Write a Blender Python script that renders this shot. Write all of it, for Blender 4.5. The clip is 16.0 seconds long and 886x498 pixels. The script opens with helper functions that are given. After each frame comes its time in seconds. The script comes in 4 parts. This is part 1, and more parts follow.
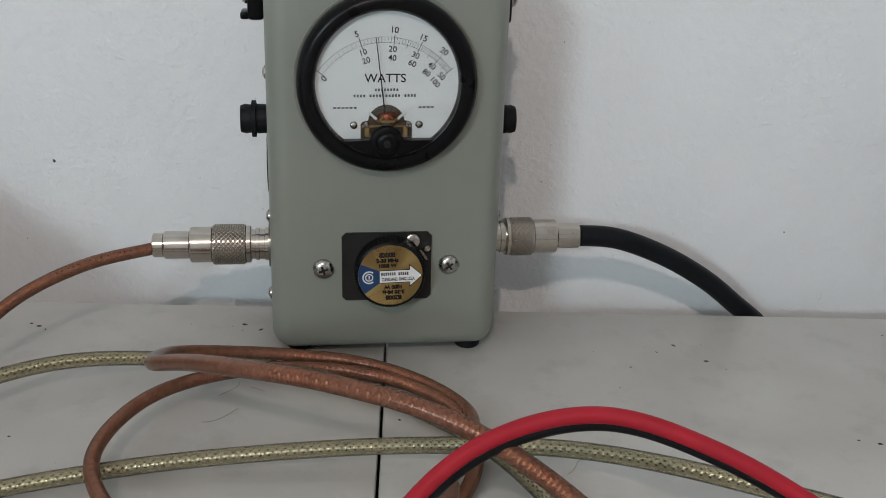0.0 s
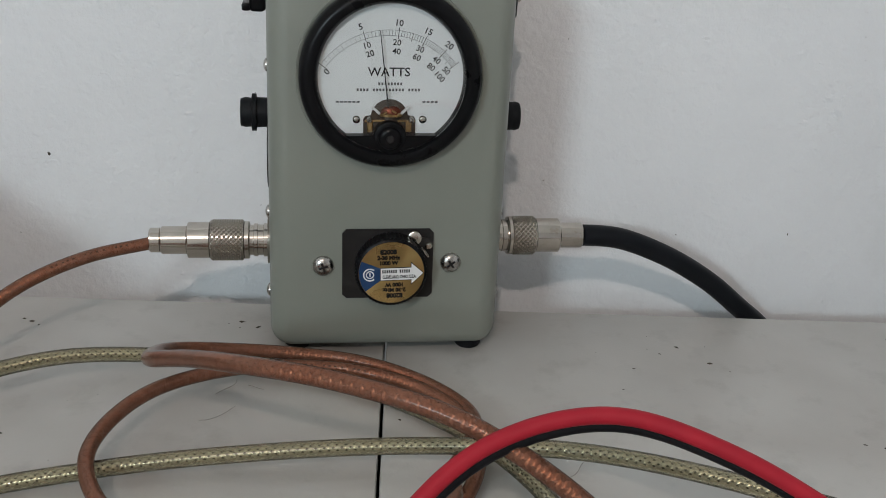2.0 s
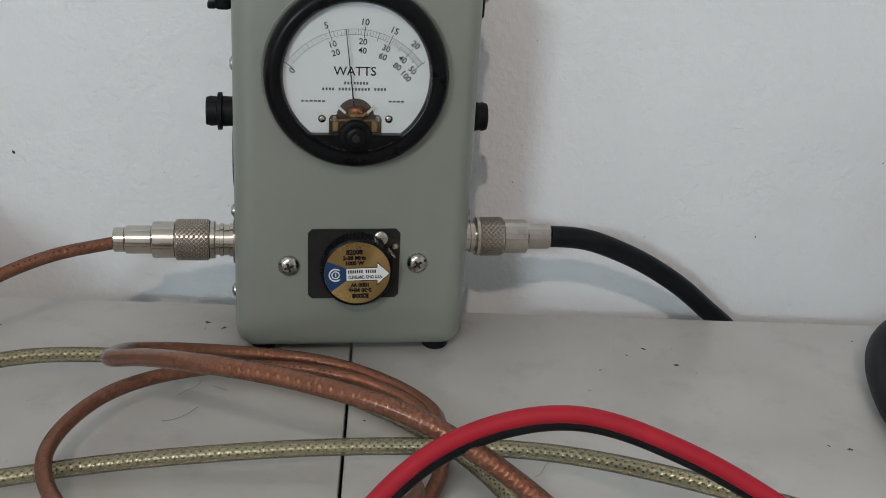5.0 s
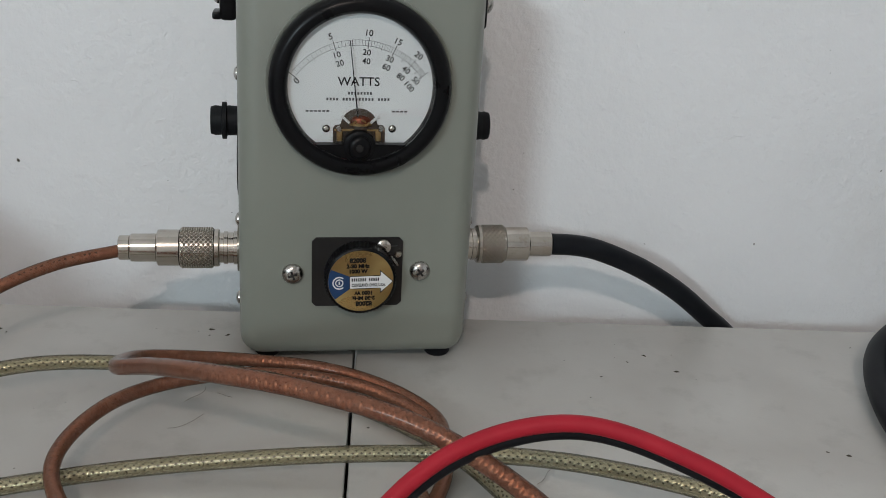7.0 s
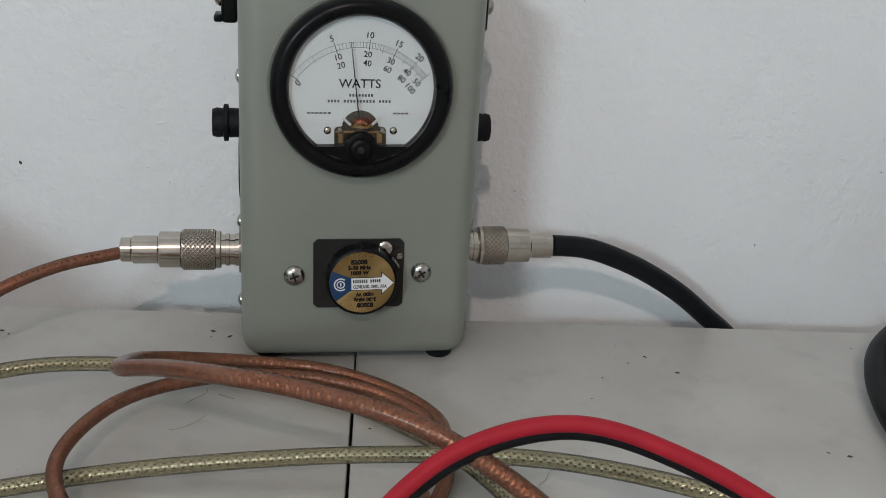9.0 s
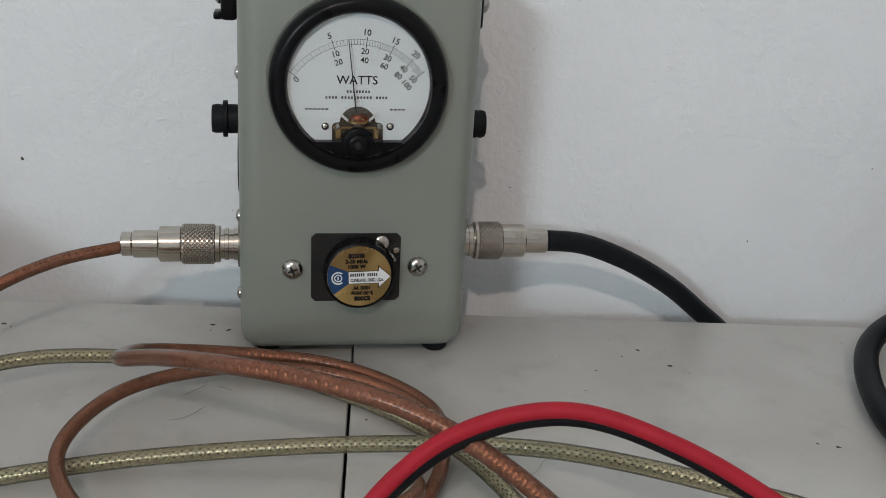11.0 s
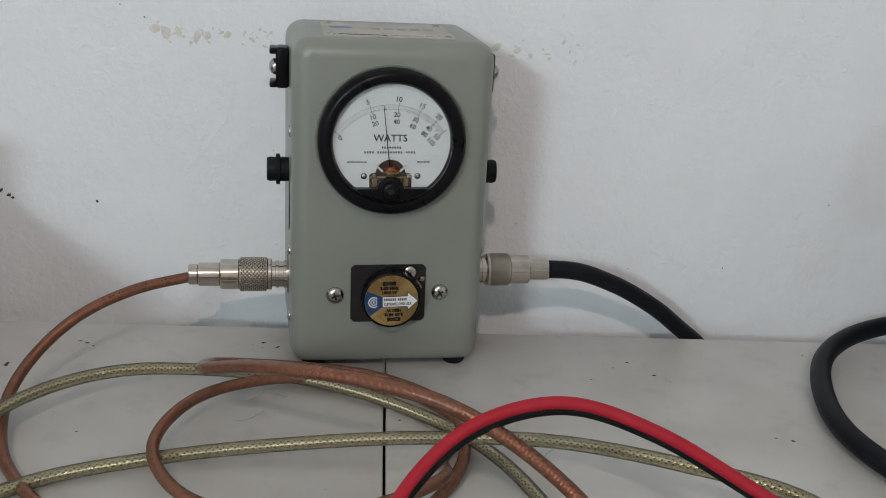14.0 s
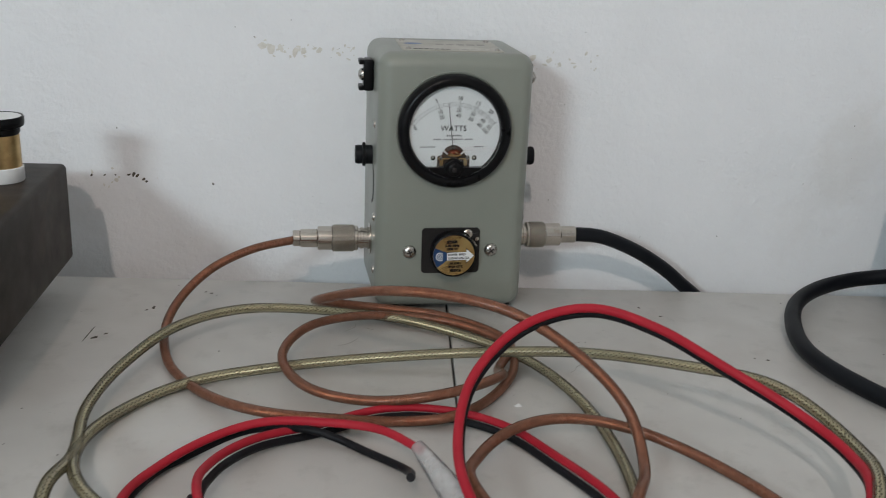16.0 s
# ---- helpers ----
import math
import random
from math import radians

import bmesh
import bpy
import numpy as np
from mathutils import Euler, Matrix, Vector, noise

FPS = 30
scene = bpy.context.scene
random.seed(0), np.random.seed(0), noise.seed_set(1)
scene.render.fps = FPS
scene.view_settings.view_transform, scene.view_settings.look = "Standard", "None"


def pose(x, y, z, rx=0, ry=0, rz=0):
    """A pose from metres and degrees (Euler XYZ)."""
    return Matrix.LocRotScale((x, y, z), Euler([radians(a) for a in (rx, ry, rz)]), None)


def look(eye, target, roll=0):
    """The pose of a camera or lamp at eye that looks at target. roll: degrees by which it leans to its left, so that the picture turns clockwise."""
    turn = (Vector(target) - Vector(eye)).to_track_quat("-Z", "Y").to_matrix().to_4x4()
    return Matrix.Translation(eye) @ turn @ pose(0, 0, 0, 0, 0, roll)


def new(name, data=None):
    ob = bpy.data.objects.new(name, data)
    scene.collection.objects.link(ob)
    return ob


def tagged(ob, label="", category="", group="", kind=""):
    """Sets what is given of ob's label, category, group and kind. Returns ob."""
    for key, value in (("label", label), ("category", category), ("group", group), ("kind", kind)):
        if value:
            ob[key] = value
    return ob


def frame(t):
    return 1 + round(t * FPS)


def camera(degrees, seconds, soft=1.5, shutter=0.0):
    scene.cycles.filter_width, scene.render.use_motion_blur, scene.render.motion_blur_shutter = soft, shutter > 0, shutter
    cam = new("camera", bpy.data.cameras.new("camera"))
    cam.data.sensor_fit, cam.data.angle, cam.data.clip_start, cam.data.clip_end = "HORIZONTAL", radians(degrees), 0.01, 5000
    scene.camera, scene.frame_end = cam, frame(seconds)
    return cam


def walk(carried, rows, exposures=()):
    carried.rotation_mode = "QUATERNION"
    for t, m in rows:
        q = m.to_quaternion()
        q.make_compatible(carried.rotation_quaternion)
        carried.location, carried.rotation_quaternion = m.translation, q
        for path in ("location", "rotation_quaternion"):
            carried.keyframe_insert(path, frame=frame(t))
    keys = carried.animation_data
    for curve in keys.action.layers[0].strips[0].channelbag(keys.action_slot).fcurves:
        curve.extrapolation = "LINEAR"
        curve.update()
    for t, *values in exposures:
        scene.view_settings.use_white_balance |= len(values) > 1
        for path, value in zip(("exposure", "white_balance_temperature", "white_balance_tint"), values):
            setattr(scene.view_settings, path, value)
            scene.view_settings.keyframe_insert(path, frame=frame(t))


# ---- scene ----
cam = camera(47.0, 16.0, soft=0.9, shutter=0.4)
PATH = [
    (0.0, pose(-0.0327, -0.4205, 0.2192, 68.74, -1.89, -7.11)),
    (0.5, pose(-0.0310, -0.4199, 0.2209, 68.94, -2.06, -7.19)),
    (1.0, pose(-0.0358, -0.4200, 0.2241, 68.93, -2.16, -7.02)),
    (1.5, pose(-0.0419, -0.4161, 0.2153, 69.00, -2.42, -7.16)),
    (2.0, pose(-0.0366, -0.4141, 0.2145, 68.89, -2.64, -7.36)),
    (2.5, pose(-0.0357, -0.4129, 0.2118, 69.01, -2.74, -7.58)),
    (3.0, pose(-0.0347, -0.4124, 0.2108, 69.04, -2.93, -7.79)),
    (3.5, pose(-0.0319, -0.4122, 0.2115, 69.15, -2.99, -7.88)),
    (4.0, pose(-0.0301, -0.4130, 0.2113, 69.11, -3.10, -8.11)),
    (6.5, pose(-0.0333, -0.4161, 0.2158, 69.38, -3.29, -8.48)),
    (7.0, pose(-0.0339, -0.4169, 0.2162, 69.36, -3.30, -8.53)),
    (7.5, pose(-0.0345, -0.4167, 0.2146, 69.50, -3.33, -8.53)),
    (8.0, pose(-0.0355, -0.4172, 0.2141, 69.44, -3.22, -8.58)),
    (8.5, pose(-0.0341, -0.4177, 0.2163, 69.47, -3.20, -8.48)),
    (11.0, pose(-0.0339, -0.4255, 0.2163, 69.50, -3.28, -8.54)),
    (11.5, pose(-0.0529, -0.4844, 0.2461, 69.99, -2.82, -8.64)),
    (12.0, pose(-0.0581, -0.5088, 0.2530, 70.46, -2.81, -8.50)),
    (12.5, pose(-0.0602, -0.5027, 0.2506, 70.68, -2.94, -8.74)),
    (13.0, pose(-0.0578, -0.5015, 0.2472, 70.80, -2.83, -8.67)),
    (13.5, pose(-0.0569, -0.5028, 0.2476, 70.80, -2.90, -8.54)),
    (14.0, pose(-0.0574, -0.5032, 0.2484, 70.84, -2.97, -8.67)),
    (14.5, pose(-0.0410, -0.5417, 0.2698, 71.10, -3.04, -8.76)),
    (15.0, pose(-0.0443, -0.5871, 0.2727, 70.91, -2.86, -8.39)),
    (15.5, pose(-0.0709, -0.6321, 0.2764, 71.17, -2.34, -7.47)),
    (16.0, pose(-0.1035, -0.6516, 0.2667, 71.58, -2.31, -7.83)),
]
walk(cam, PATH, [(0.0, 0.0)])

# ---- frames of reference ----
# The meter's front is the plane y = 0; the bench and the room are turned a little against it.
BENCH = pose(0, 0, 0, 0, 0, -5.74)
EDGE, WALL = 0.056, 0.098          # bench's back edge and the wall, along the bench's own y
FLOOR_Z, CEILING_Z = -0.75, 2.40

# ---- world and lights ----
world = bpy.data.worlds.new("sky")
scene.world = world
world.use_nodes = True
sky = world.node_tree.nodes.new("ShaderNodeTexSky")
sky.sky_type, sky.sun_disc = "NISHITA", False
sky.sun_elevation, sky.sun_rotation = radians(40), radians(150)
back = world.node_tree.nodes["Background"]
back.inputs["Strength"].default_value = 0.08
world.node_tree.links.new(sky.outputs[0], back.inputs[0])


def area_lamp(name, eye, target, size, size_y, watts, colour):
    data = bpy.data.lights.new(name, "AREA")
    data.shape, data.size, data.size_y, data.energy, data.color = "RECTANGLE", size, size_y, watts, colour
    ob = new(name, data)
    ob.matrix_world = look(eye, target)
    return ob


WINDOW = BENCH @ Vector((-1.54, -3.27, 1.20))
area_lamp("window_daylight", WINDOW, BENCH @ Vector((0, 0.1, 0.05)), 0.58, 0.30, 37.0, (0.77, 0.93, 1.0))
LAMP = BENCH @ Vector((-0.33, -2.9, 2.22))
LAMP_AIM = look(LAMP, BENCH @ Vector((0, -0.02, 0.03)))
lamp_light = area_lamp("ceiling_lamp_light", LAMP, BENCH @ Vector((0, -0.02, 0.03)), 0.10, 0.10, 31.0, (1.0, 0.845, 0.76))
lamp_light.data.shape = "DISK"


# ---- materials ----
def node(nt, kind, **inputs):
    n = nt.nodes.new(kind)
    for key, value in inputs.items():
        n.inputs[key.replace("_", " ")].default_value = value
    return n


def material(name, a, b=None, rough=0.5, spec=0.5, metal=0.0, scale=40.0, bump=0.0, bump_scale=200.0, coat=0.0, rough_var=0.1, detail=5.0,
             stain=None, stain_scale=6.0, stain_at=(0.55, 0.75)):
    """A principled surface whose colour wanders between a and b, with fine relief and, if given, larger stains."""
    m = bpy.data.materials.new(name)
    m.use_nodes = True
    nt = m.node_tree
    p = nt.nodes["Principled BSDF"]
    link = nt.links.new
    co = nt.nodes.new("ShaderNodeTexCoord")
    b = b or tuple(0.86 * c for c in a)
    n1 = node(nt, "ShaderNodeTexNoise", Scale=scale, Detail=detail)
    link(co.outputs["Object"], n1.inputs["Vector"])
    ramp = nt.nodes.new("ShaderNodeValToRGB")
    ramp.color_ramp.elements[0].position, ramp.color_ramp.elements[1].position = 0.3, 0.7
    ramp.color_ramp.elements[0].color, ramp.color_ramp.elements[1].color = (*a, 1), (*b, 1)
    link(n1.outputs["Fac"], ramp.inputs[0])
    colour = ramp.outputs[0]
    if stain:
        n2 = node(nt, "ShaderNodeTexNoise", Scale=stain_scale, Detail=7.0, Roughness=0.65)
        link(co.outputs["Object"], n2.inputs["Vector"])
        r2 = nt.nodes.new("ShaderNodeMapRange")
        r2.inputs["From Min"].default_value, r2.inputs["From Max"].default_value = stain_at
        link(n2.outputs["Fac"], r2.inputs["Value"])
        mix = nt.nodes.new("ShaderNodeMixRGB")
        mix.inputs["Color2"].default_value = (*stain, 1)
        link(r2.outputs[0], mix.inputs["Fac"])
        link(colour, mix.inputs["Color1"])
        colour = mix.outputs[0]
    link(colour, p.inputs["Base Color"])
    p.inputs["Metallic"].default_value = metal
    p.inputs["Specular IOR Level"].default_value = spec
    p.inputs["Coat Weight"].default_value = coat
    p.inputs["Coat Roughness"].default_value = 0.12
    rr = nt.nodes.new("ShaderNodeMapRange")
    rr.inputs["To Min"].default_value, rr.inputs["To Max"].default_value = max(0.03, rough - rough_var), min(1, rough + rough_var)
    link(n1.outputs["Fac"], rr.inputs["Value"])
    link(rr.outputs[0], p.inputs["Roughness"])
    if bump:
        n3 = node(nt, "ShaderNodeTexNoise", Scale=bump_scale, Detail=4.0)
        link(co.outputs["Object"], n3.inputs["Vector"])
        bp = node(nt, "ShaderNodeBump", Strength=1.0, Distance=bump)
        link(n3.outputs["Fac"], bp.inputs["Height"])
        link(bp.outputs[0], p.inputs["Normal"])
    return m


def plaster_material():
    """White painted plaster: broad trowel waves, grains and small scratches."""
    m = material("painted_plaster", (0.80, 0.805, 0.82), (0.76, 0.765, 0.78), rough=0.62, scale=14, stain=(0.69, 0.68, 0.67), stain_scale=5.5, stain_at=(0.56, 0.8))
    nt = m.node_tree
    p, link = nt.nodes["Principled BSDF"], nt.links.new
    co = nt.nodes.new("ShaderNodeTexCoord")
    wave = node(nt, "ShaderNodeTexNoise", Scale=46.0, Detail=2.0, Roughness=0.45, Distortion=0.3)
    grain = node(nt, "ShaderNodeTexNoise", Scale=210.0, Detail=5.0, Roughness=0.6)
    stretch = nt.nodes.new("ShaderNodeMapping")
    stretch.inputs["Rotation"].default_value = (0, 0.5, 0)
    stretch.inputs["Scale"].default_value = (0.75, 1.0, 1.0)
    link(co.outputs["Object"], stretch.inputs[0])
    scr = node(nt, "ShaderNodeTexNoise", Scale=170.0, Detail=3.0, Roughness=0.5, Distortion=0.5)
    link(stretch.outputs[0], scr.inputs["Vector"])
    pit = nt.nodes.new("ShaderNodeMapRange")
    pit.inputs["From Min"].default_value, pit.inputs["From Max"].default_value = 0.65, 0.76
    link(scr.outputs["Fac"], pit.inputs["Value"])
    for n in (wave, grain):
        link(co.outputs["Object"], n.inputs["Vector"])
    b1 = node(nt, "ShaderNodeBump", Strength=1.0, Distance=0.0010)
    b2 = node(nt, "ShaderNodeBump", Strength=1.0, Distance=0.0010)
    b3 = node(nt, "ShaderNodeBump", Strength=0.4, Distance=0.0006)
    link(wave.outputs["Fac"], b1.inputs["Height"])
    link(grain.outputs["Fac"], b2.inputs["Height"])
    link(pit.outputs[0], b3.inputs["Height"])
    link(b1.outputs[0], b2.inputs["Normal"])
    link(b2.outputs[0], b3.inputs["Normal"])
    link(b3.outputs[0], p.inputs["Normal"])
    return m


def jacket_material(name, tint, haze, amount, rough):
    """A hazy clear plastic: partly see-through, partly milky, with a gloss."""
    m = bpy.data.materials.new(name)
    m.use_nodes = True
    nt = m.node_tree
    link = nt.links.new
    co = nt.nodes.new("ShaderNodeTexCoord")
    cloud = node(nt, "ShaderNodeTexNoise", Scale=70.0, Detail=5.0)
    link(co.outputs["Object"], cloud.inputs["Vector"])
    share = nt.nodes.new("ShaderNodeMapRange")
    share.inputs["From Min"].default_value, share.inputs["From Max"].default_value = 0.3, 0.7
    share.inputs["To Min"].default_value, share.inputs["To Max"].default_value = amount - 0.1, amount + 0.1
    link(cloud.outputs["Fac"], share.inputs["Value"])
    clear = nt.nodes.new("ShaderNodeBsdfTransparent")
    clear.inputs[0].default_value = (*tint, 1)
    milk = nt.nodes.new("ShaderNodeBsdfDiffuse")
    milk.inputs[0].default_value = (*haze, 1)
    body = nt.nodes.new("ShaderNodeMixShader")
    link(share.outputs[0], body.inputs[0])
    link(clear.outputs[0], body.inputs[1])
    link(milk.outputs[0], body.inputs[2])
    shine = nt.nodes.new("ShaderNodeBsdfGlossy")
    shine.inputs["Roughness"].default_value = rough
    fres = nt.nodes.new("ShaderNodeFresnel")
    fres.inputs[0].default_value = 1.27
    mix = nt.nodes.new("ShaderNodeMixShader")
    link(fres.outputs[0], mix.inputs[0])
    link(body.outputs[0], mix.inputs[1])
    link(shine.outputs[0], mix.inputs[2])
    link(mix.outputs[0], nt.nodes["Material Output"].inputs[0])
    return m


PLASTER = plaster_material()
BENCH_TOP = material("worn_laminate", (0.580, 0.562, 0.530), (0.535, 0.518, 0.488), rough=0.38, scale=22, detail=12, bump=0.00006, bump_scale=700,
                     stain=(0.40, 0.385, 0.355), stain_scale=38, stain_at=(0.54, 0.86), rough_var=0.18)
CEILING_PAINT = material("ceiling_paint", (0.84, 0.84, 0.83), rough=0.7)
FLOOR_TILE = material("floor_tile", (0.64, 0.62, 0.58), rough=0.4, scale=8)
BODY_PAINT = material("grey_green_paint", (0.226, 0.238, 0.206), (0.212, 0.224, 0.193), rough=0.40, scale=30, bump=0.00004, bump_scale=900, coat=0.12)
BLACK_PLASTIC = material("black_plastic", (0.004, 0.004, 0.0045), (0.006, 0.006, 0.007), spec=0.13, rough=0.3, scale=90)
BLACK_RUBBER = material("black_rubber", (0.006, 0.007, 0.008), (0.010, 0.011, 0.013), spec=0.14, rough=0.55, scale=70, bump=0.00003, bump_scale=900)
CABLE_BLACK = material("black_cable_jacket", (0.005, 0.006, 0.008), (0.009, 0.010, 0.013), spec=0.15, rough=0.45, scale=60, bump=0.00003, bump_scale=700,
                       stain=(0.05, 0.05, 0.05), stain_scale=60, stain_at=(0.68, 0.85))
BLACK_METAL = material("worn_black_plate", (0.013, 0.012, 0.012), (0.020, 0.018, 0.017), spec=0.3, rough=0.42, scale=120, stain=(0.09, 0.07, 0.05), stain_scale=70, stain_at=(0.66, 0.8))
NICKEL = material("nickel_plate", (0.60, 0.555, 0.50), (0.49, 0.445, 0.39), rough=0.17, metal=1.0, scale=90, rough_var=0.07, stain=(0.34, 0.28, 0.22), stain_scale=110, stain_at=(0.6, 0.75))
STEEL = material("screw_steel", (0.50, 0.48, 0.45), (0.36, 0.34, 0.31), rough=0.26, metal=1.0, scale=300)
BRASS = material("brass", (0.60, 0.42, 0.20), (0.45, 0.30, 0.13), rough=0.32, metal=1.0, scale=200)
COPPER_COIL = material("copper_coil", (0.30, 0.085, 0.045), (0.14, 0.05, 0.03), rough=0.42, metal=0.8, scale=500)
BROWN_RECESS = material("brown_recess", (0.060, 0.040, 0.026), (0.035, 0.024, 0.017), rough=0.5, scale=200)
DIAL_WHITE = material("dial_white", (0.80, 0.81, 0.81), (0.77, 0.78, 0.78), rough=0.5, scale=60)
INK = material("black_ink", (0.010, 0.010, 0.011), spec=0.12, rough=0.6)
BROWN_INK = material("faded_brown_ink", (0.10, 0.055, 0.038), spec=0.2, rough=0.6)
FINE_INK = material("grey_ink", (0.09, 0.09, 0.095), rough=0.6)
GOLD_FOIL = material("gold_foil", (0.62, 0.44, 0.19), (0.46, 0.31, 0.12), rough=0.28, metal=1.0, scale=45, rough_var=0.1)
spun = GOLD_FOIL.node_tree.nodes["Principled BSDF"]
spun.inputs["Anisotropic"].default_value = 0.85
swirl = GOLD_FOIL.node_tree.nodes.new("ShaderNodeTangent")
swirl.direction_type, swirl.axis = "RADIAL", "Y"
GOLD_FOIL.node_tree.links.new(swirl.outputs[0], spun.inputs["Tangent"])
LABEL_BLUE = material("label_blue", (0.008, 0.042, 0.125), rough=0.4)
LABEL_WHITE = material("label_white", (0.78, 0.78, 0.77), rough=0.45)
BEIGE_PLATE = material("scuffed_nameplate", (0.42, 0.40, 0.35), (0.34, 0.32, 0.27), rough=0.42, scale=60, stain=(0.24, 0.22, 0.19), stain_scale=45, stain_at=(0.5, 0.75))
PRINT_BLUE = material("faded_blue_print", (0.11, 0.17, 0.32), rough=0.5, scale=200)
PRINT_GREY = material("faded_print", (0.20, 0.19, 0.17), (0.30, 0.29, 0.26), rough=0.5, scale=300)
BROWN_JACKET = jacket_material("brown_clear_jacket", (0.90, 0.71, 0.59), (0.235, 0.120, 0.080), 0.46, 0.2)
COPPER_STRAND = material("copper_strand", (0.70, 0.40, 0.295), (0.46, 0.225, 0.155), rough=0.32, metal=0.9, scale=300)
BROWN_CORE = material("dark_copper_core", (0.27, 0.125, 0.082), rough=0.6, scale=300)
CLEAR_JACKET = jacket_material("yellowed_clear_jacket", (0.90, 0.86, 0.72), (0.29, 0.258, 0.178), 0.30, 0.2)
TINNED_STRAND = material("tinned_strand", (0.90, 0.88, 0.80), (0.74, 0.71, 0.62), rough=0.30, metal=1.0, scale=300)
OLIVE_CORE = material("olive_core", (0.060, 0.050, 0.026), rough=0.6, scale=300)
RED_WIRE = material("red_insulation", (0.41, 0.016, 0.030), (0.35, 0.013, 0.026), spec=0.22, rough=0.52, scale=80, rough_var=0.08)
BLACK_WIRE = material("black_insulation", (0.006, 0.006, 0.0075), (0.010, 0.010, 0.012), spec=0.15, rough=0.42, scale=80)
COPPER_END = material("bare_copper", (0.55, 0.28, 0.16), rough=0.35, metal=1.0, scale=900)
BOX_BROWN = material("brown_case_paint", (0.030, 0.021, 0.015), (0.022, 0.016, 0.012), spec=0.22, rough=0.5, scale=60, bump=0.00006, bump_scale=600, stain=(0.07, 0.046, 0.030), stain_scale=20, stain_at=(0.58, 0.8))
BOX_GREY = material("dark_grey_case_paint", (0.026, 0.031, 0.033), (0.034, 0.039, 0.041), spec=0.22, rough=0.55, scale=70, bump=0.00005, bump_scale=800)
SPECK = material("dark_crumb", (0.055, 0.045, 0.035), (0.10, 0.085, 0.065), rough=0.8, scale=600)
BARE_PLASTER = material("bare_plaster", (0.60, 0.575, 0.52), (0.70, 0.68, 0.64), rough=0.85, scale=260, bump=0.0002, bump_scale=700)
HAIR = material("pale_fibre", (0.24, 0.21, 0.17), rough=0.6)


def clear_material(name, tint, gloss):
    m = bpy.data.materials.new(name)
    m.use_nodes = True
    nt = m.node_tree
    out = nt.nodes["Material Output"]
    t = nt.nodes.new("ShaderNodeBsdfTransparent")
    t.inputs[0].default_value = (*tint, 1)
    g = nt.nodes.new("ShaderNodeBsdfGlossy")
    g.inputs["Roughness"].default_value = gloss
    f = nt.nodes.new("ShaderNodeFresnel")
    f.inputs[0].default_value = 1.45
    mix = nt.nodes.new("ShaderNodeMixShader")
    nt.links.new(f.outputs[0], mix.inputs[0])
    nt.links.new(t.outputs[0], mix.inputs[1])
    nt.links.new(g.outputs[0], mix.inputs[2])
    nt.links.new(mix.outputs[0], out.inputs[0])
    return m


GLASS = clear_material("meter_glass", (0.97, 0.98, 0.98), 0.04)
MILKY = jacket_material("milky_sleeve", (0.94, 0.94, 0.95), (0.70, 0.69, 0.68), 0.30, 0.12)


# ---- building helpers ----
def finish(name, bm, mat, smooth=40):
    me = bpy.data.meshes.new(name)
    bmesh.ops.recalc_face_normals(bm, faces=bm.faces)
    bm.to_mesh(me)
    bm.free()
    me.materials.append(mat)
    if smooth:
        me.polygons.foreach_set("use_smooth", [True] * len(me.polygons))
        me.set_sharp_from_angle(angle=radians(smooth))
    return me


def thing(name, base, label, category, group="", kind=""):
    ob = new(name)
    ob.empty_display_size = 0.01
    ob.location = base
    return tagged(ob, label, category, group, kind)


def hang(ob, parent):
    ob.parent = parent
    m = Matrix.Identity(4)
    chain = []
    while parent:
        chain.append(parent)
        parent = parent.parent
    for p in reversed(chain):
        m = m @ p.matrix_parent_inverse @ Matrix.LocRotScale(p.location, p.rotation_euler, p.scale)
    ob.matrix_parent_inverse = m.inverted()
    return ob


def part(name, bm, mat, parent, label="", smooth=40):
    ob = new(name, finish(name, bm, mat, smooth))
    hang(ob, parent)
    return tagged(ob, label)


def solid(name, bm, mat, label, category="", group="", kind="", smooth=40):
    return tagged(new(name, finish(name, bm, mat, smooth)), label, category, group, kind)


def box(lo, hi, bevel=0.0, seg=3, m=None):
    bm = bmesh.new()
    bmesh.ops.create_cube(bm, size=1)
    lo, hi = Vector(lo), Vector(hi)
    for v in bm.verts:
        v.co = Vector([lo[i] + (v.co[i] + 0.5) * (hi[i] - lo[i]) for i in range(3)])
    if bevel:
        bmesh.ops.bevel(bm, geom=bm.edges[:], offset=bevel, segments=seg, profile=0.5, affect="EDGES")
    if m:
        bm.transform(m)
    return bm


def add(bm, other):
    me = bpy.data.meshes.new("joined")
    other.to_mesh(me)
    other.free()
    bm.from_mesh(me)
    bpy.data.meshes.remove(me)
    return bm


